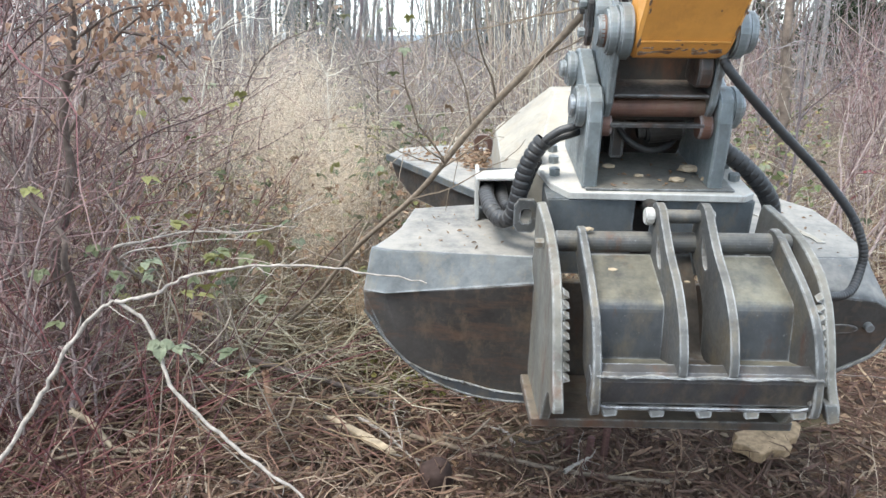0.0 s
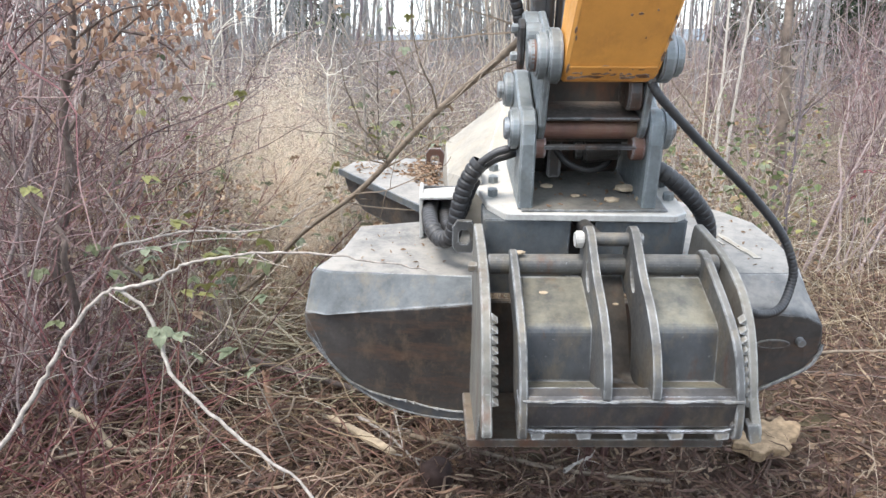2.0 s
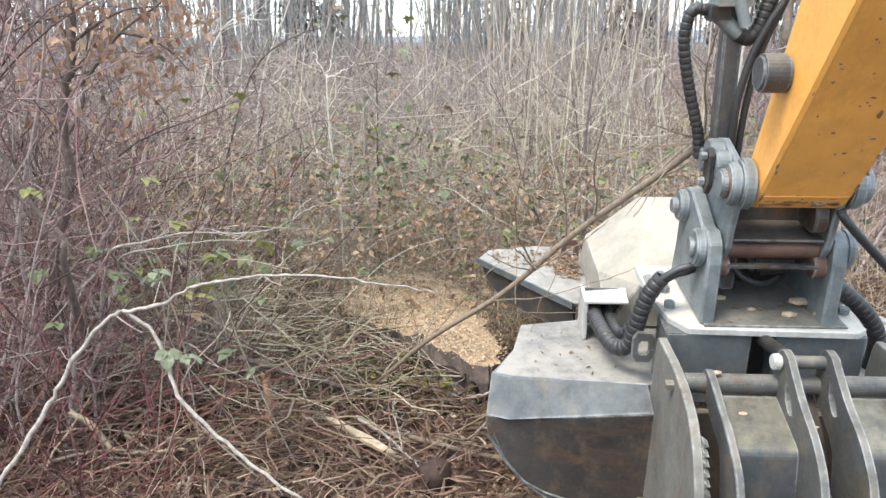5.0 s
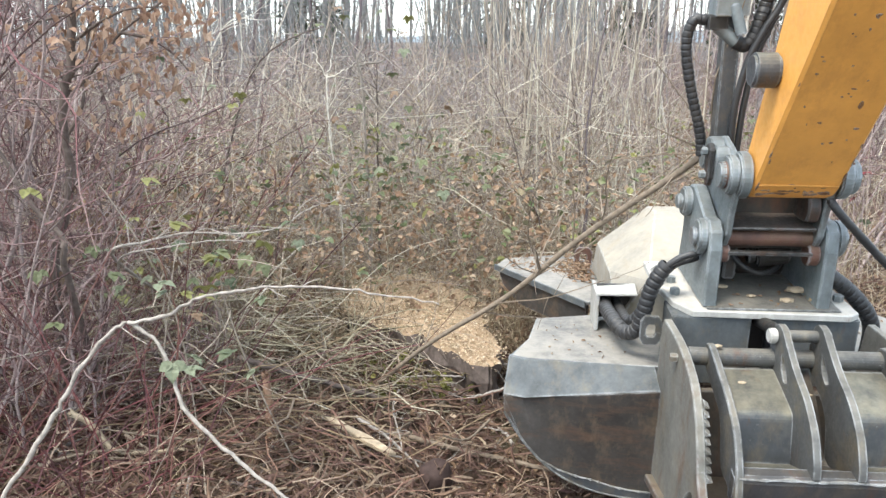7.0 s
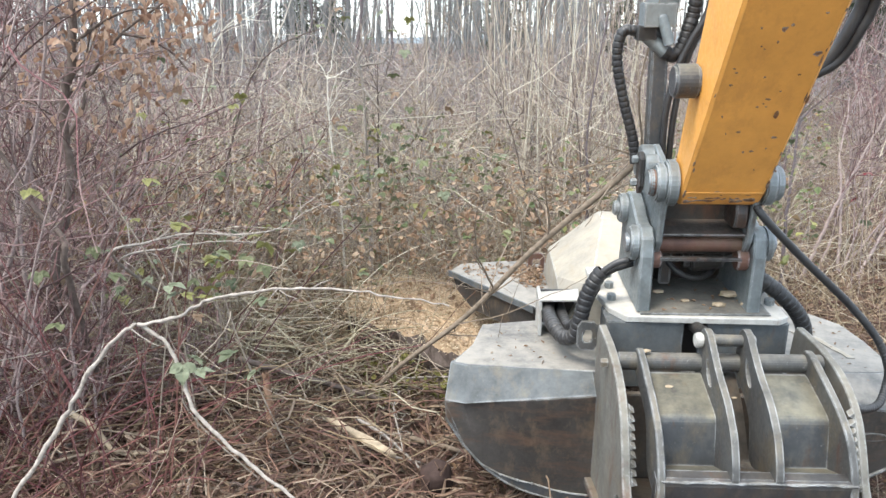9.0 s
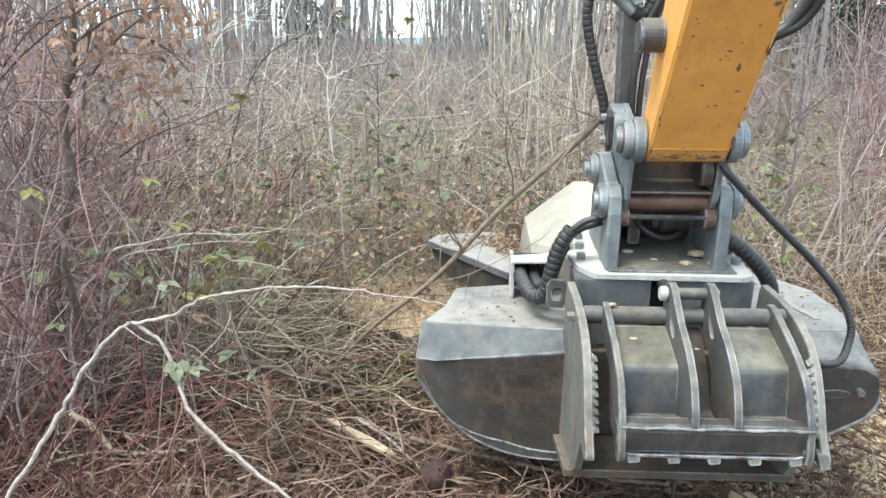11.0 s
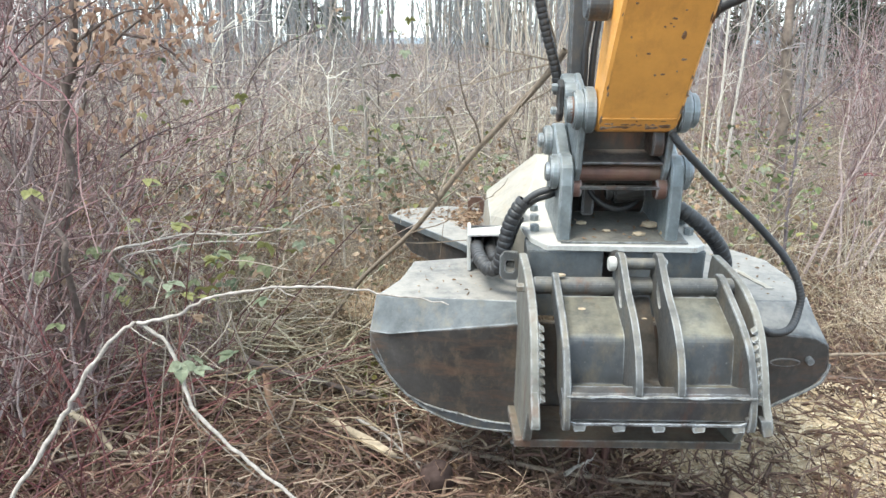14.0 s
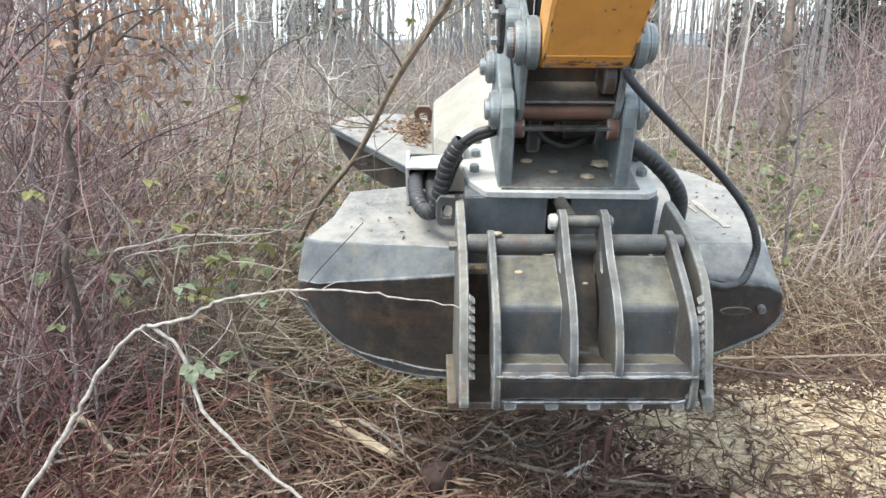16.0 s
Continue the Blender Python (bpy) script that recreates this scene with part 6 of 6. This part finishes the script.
def build_dust():
    """Drifting sawdust: thousands of specks, thick in the middle."""
    out = []
    for k in range(4):
        rng = np.random.default_rng(500 + k)
        n = (44000, 44000, 60000, 30000)[k]
        c = rng.normal(0, 1, (n, 3)) * ([0.13, 0.16, 0.20] if k == 2 else [0.19, 0.20, 0.23])
        c += 0.10 * np.sin(c[:, [1, 2, 0]] * 9)
        ob = tagged(new("dust_cloud", mesh_of("dust_cloud", *leaves(rng, c, rng.uniform(0.002, 0.0048, n), 0.7, 1.0), M_DUST)), "drifting cloud of fine tan sawdust", "dust", kind="stuff")
        out.append(ob)
    return out


pole, twig, dust = build_pole(), build_twig(), build_dust()


def move_plants():
    rows = []
    for t, x, y, z, a, b, c in POLE_ROWS:
        up = Vector((a, b, c)).normalized()
        side = up.cross(Vector((0, 1, 0))).normalized()
        m = Matrix((side, up.cross(side), up)).transposed().to_4x4()
        rows.append((t, Matrix.Translation((x, y, z)) @ m))
    walk(pole, rows)
    walk(twig, [(t, Matrix.Translation((-0.675 + x, 1.597 + y, 1.145 + z))) for t, x, y, z in TWIG_ROWS])
    walk(bark, [(t, pose(x, y, z, 6, -8, r)) for t, x, y, z, r in ((0, 1.42, 3.04, 0.03, 25), (4.4, 1.42, 3.04, 0.03, 25), (6.2, 1.10, 2.50, -0.015, 60), (16, 1.10, 2.50, -0.015, 60))])
    walk(chips, [(t, pose(1.75, 3.22, z)) for t, z in ((0, -0.10), (5.0, -0.10), (10.5, -0.012), (13.0, -0.004), (15.0, 0.02), (16, 0.02))])
    for ob, path in zip(dust, DUST_ROWS):
        walk(ob, [(t, pose(x, y, z, 0, 0, 12 * t)) for t, x, y, z in path])


# ---- what moves ----
HEAD_ROWS = [
    (0.0, 0.636, 2.332, 1.305, 10.18, 0.6, -1.09), (0.5, 0.485, 2.336, 1.344, 10.9, 0.6, -0.08), (1.0, 0.369, 2.336, 1.339, 10.87, 0.7, 0.97),
    (1.5, 0.393, 2.34, 1.276, 10.45, 0.42, 0.9), (2.0, 0.442, 2.346, 1.236, 10.25, 0.36, 0.54), (2.5, 0.529, 2.333, 1.187, 10.17, -0.01, 0.16),
    (3.0, 0.643, 2.321, 1.136, 9.82, 0.02, -0.52), (3.5, 0.758, 2.337, 1.069, 9.61, -0.18, -1.03), (4.0, 0.866, 2.332, 0.995, 8.91, 0.09, -1.51),
    (4.2, 0.910, 2.336, 0.960, 8.3, 0.0, -2.0), (6.3, 1.125, 2.41, 0.825, 5.4, 0.1, -3.7), (6.5, 1.129, 2.445, 0.83, 4.65, 0.31, -4.11),
    (7.0, 1.116, 2.553, 0.848, 3.74, 0.19, -4.06), (7.5, 1.082, 2.578, 0.818, 3.76, -0.06, -4.24), (8.0, 1.007, 2.59, 0.77, 3.38, -0.4, -3.52),
    (8.5, 0.933, 2.591, 0.766, 3.3, -0.4, -3.18), (9.0, 0.895, 2.602, 0.818, 3.66, -0.18, -2.83), (11.3, 0.762, 2.672, 0.956, 4.14, 0.33, -2.07),
    (11.5, 0.744, 2.671, 0.957, 4.21, 0.34, -1.84), (12.0, 0.736, 2.665, 0.965, 4.46, 0.22, -1.71), (12.5, 0.732, 2.674, 0.989, 4.77, 0.33, -1.54),
    (13.0, 0.692, 2.671, 1.005, 4.9, 0.32, -1.35), (13.5, 0.66, 2.676, 1.031, 5.3, 0.26, -1.2), (14.0, 0.617, 2.69, 1.055, 5.73, 0.25, -1.0),
    (14.5, 0.496, 2.684, 1.083, 6.51, 0.48, 0.39), (15.0, 0.346, 2.669, 1.108, 7.13, 0.54, 1.35), (15.5, 0.253, 2.662, 1.167, 13.46, 0.43, 1.65),
    (16.0, 0.385, 2.463, 1.295, 16.61, 0.34, 0.85)]

POLE_ROWS = [
    (0, 0.404, 2.639, 1.768, 0.566, -0.475, 0.674), (0.5, 0.245, 2.64, 1.799, 0.574, -0.481, 0.663), (1, 0.123, 2.639, 1.79, 0.587, -0.492, 0.643),
    (1.5, 0.153, 2.646, 1.736, 0.603, -0.505, 0.617), (2, 0.205, 2.653, 1.699, 0.603, -0.533, 0.593), (2.5, 0.305, 2.641, 1.653, 0.589, -0.534, 0.607),
    (3, 0.41, 2.627, 1.598, 0.58, -0.534, 0.615), (3.5, 0.53, 2.644, 1.531, 0.583, -0.487, 0.651), (4, 0.639, 2.638, 1.456, 0.6, -0.455, 0.658),
    (6.5, 0.906, 2.744, 1.265, 0.671, -0.356, 0.65), (7, 0.889, 2.85, 1.274, 0.688, -0.328, 0.648), (8, 0.777, 2.885, 1.192, 0.685, -0.302, 0.663),
    (9, 0.664, 2.897, 1.238, 0.642, -0.285, 0.712), (11.5, 0.508, 2.974, 1.407, 0.622, -0.342, 0.704), (12.5, 0.496, 2.976, 1.435, 0.614, -0.353, 0.706),
    (13.5, 0.421, 2.979, 1.482, 0.58, -0.411, 0.703), (14.0, 0.361, 3.015, 1.586, 0.545, -0.444, 0.712), (14.5, 0.355, 3.035, 1.713, 0.527, -0.458, 0.716),
    (15, 0.142, 3.042, 1.817, 0.466, -0.485, 0.74), (15.5, 0.034, 3.031, 1.857, 0.452, -0.521, 0.724), (16, 0.012, 2.804, 1.887, 0.442, -0.604, 0.663)]
TWIG_ROWS = [
    (0, -0.05, 0.012, 0.045), (0.5, -0.059, 0.016, 0.058), (1, -0.058, 0.016, 0.059),
    (1.5, -0.069, 0.02, 0.075), (2, -0.05, 0.019, 0.071), (2.5, -0.036, 0.016, 0.06),
    (3, -0.034, 0.015, 0.054), (3.5, -0.026, 0.014, 0.052), (4, -0.036, 0.012, 0.043),
    (4.2, -0.044, 0.011, 0.04), (6.5, 0.0, 0.001, 0.004), (7, -0.021, 0.001, 0.002),
    (7.5, -0.029, 0.002, 0.006), (8, -0.014, 0.003, 0.01), (8.5, -0.004, 0.002, 0.006),
    (9, 0.0, 0.0, 0.0), (11.5, -0.014, 0.001, 0.004), (12, -0.008, 0.001, 0.002),
    (12.5, 0.004, 0.0, 0.0), (13, 0.003, 0.0, 0.0), (13.5, -0.009, 0.001, 0.004),
    (14, -0.003, 0.001, 0.004), (14.5, 0.01, 0.0, 0.001), (15, 0.021, -0.001, -0.005),
    (15.5, 0.026, -0.0, -0.001), (16, 0.019, 0.0, 0.0)]
DUST_ROWS = (
    ((0, -0.85, 4.6, 1.20), (1.5, -1.0, 4.6, 1.15), (3.0, -0.80, 4.6, 1.10), (4.0, -0.62, 4.6, 1.0), (5.6, -0.7, 4.7, -0.9), (13.4, -0.7, 4.7, -0.9), (14.3, -0.62, 4.6, 0.82), (15.0, -0.80, 4.7, 1.12), (15.6, -1.0, 4.8, 1.5), (16, -1.2, 4.9, 2.4)),
    ((0, -1.05, 4.9, 1.38), (1.5, -1.1, 4.8, 1.05), (3.0, -0.95, 4.8, 1.30), (4.0, -0.85, 4.9, 1.25), (5.8, -0.9, 5.0, -0.9), (13.6, -0.9, 5.0, -0.9), (14.5, -0.8, 4.8, 1.1), (15.2, -0.9, 4.9, 1.4), (16, -1.0, 5.0, 2.5)),
    ((0, -0.60, 4.3, 0.92), (1.5, -0.80, 4.2, 0.88), (3.0, -0.55, 4.3, 0.85), (4.0, -0.42, 4.4, 0.80), (5.2, -0.5, 4.5, -0.9), (13.8, -0.6, 4.5, -0.9), (14.6, -0.55, 4.3, 0.72), (15.4, -0.7, 4.4, 0.98), (16, -1.0, 4.5, -0.9)),
    ((0, 2.6, 4.2, -0.9), (10.2, 2.6, 4.2, -0.9), (11.4, 2.55, 4.2, 0.1), (12.2, 2.45, 4.2, 0.42), (13.4, 2.55, 4.2, 0.36), (14.4, 2.7, 4.2, -0.1), (15.4, 2.7, 4.2, -0.9), (16, 2.7, 4.2, -0.9)))


def motions():
    rows = [(t, pose(x, y, z + EYE - 1.5, rx, ry, rz)) for t, x, y, z, rx, ry, rz in HEAD_ROWS]
    walk(head, rows)
    walk(arm, rows)
    move_plants()


motions()
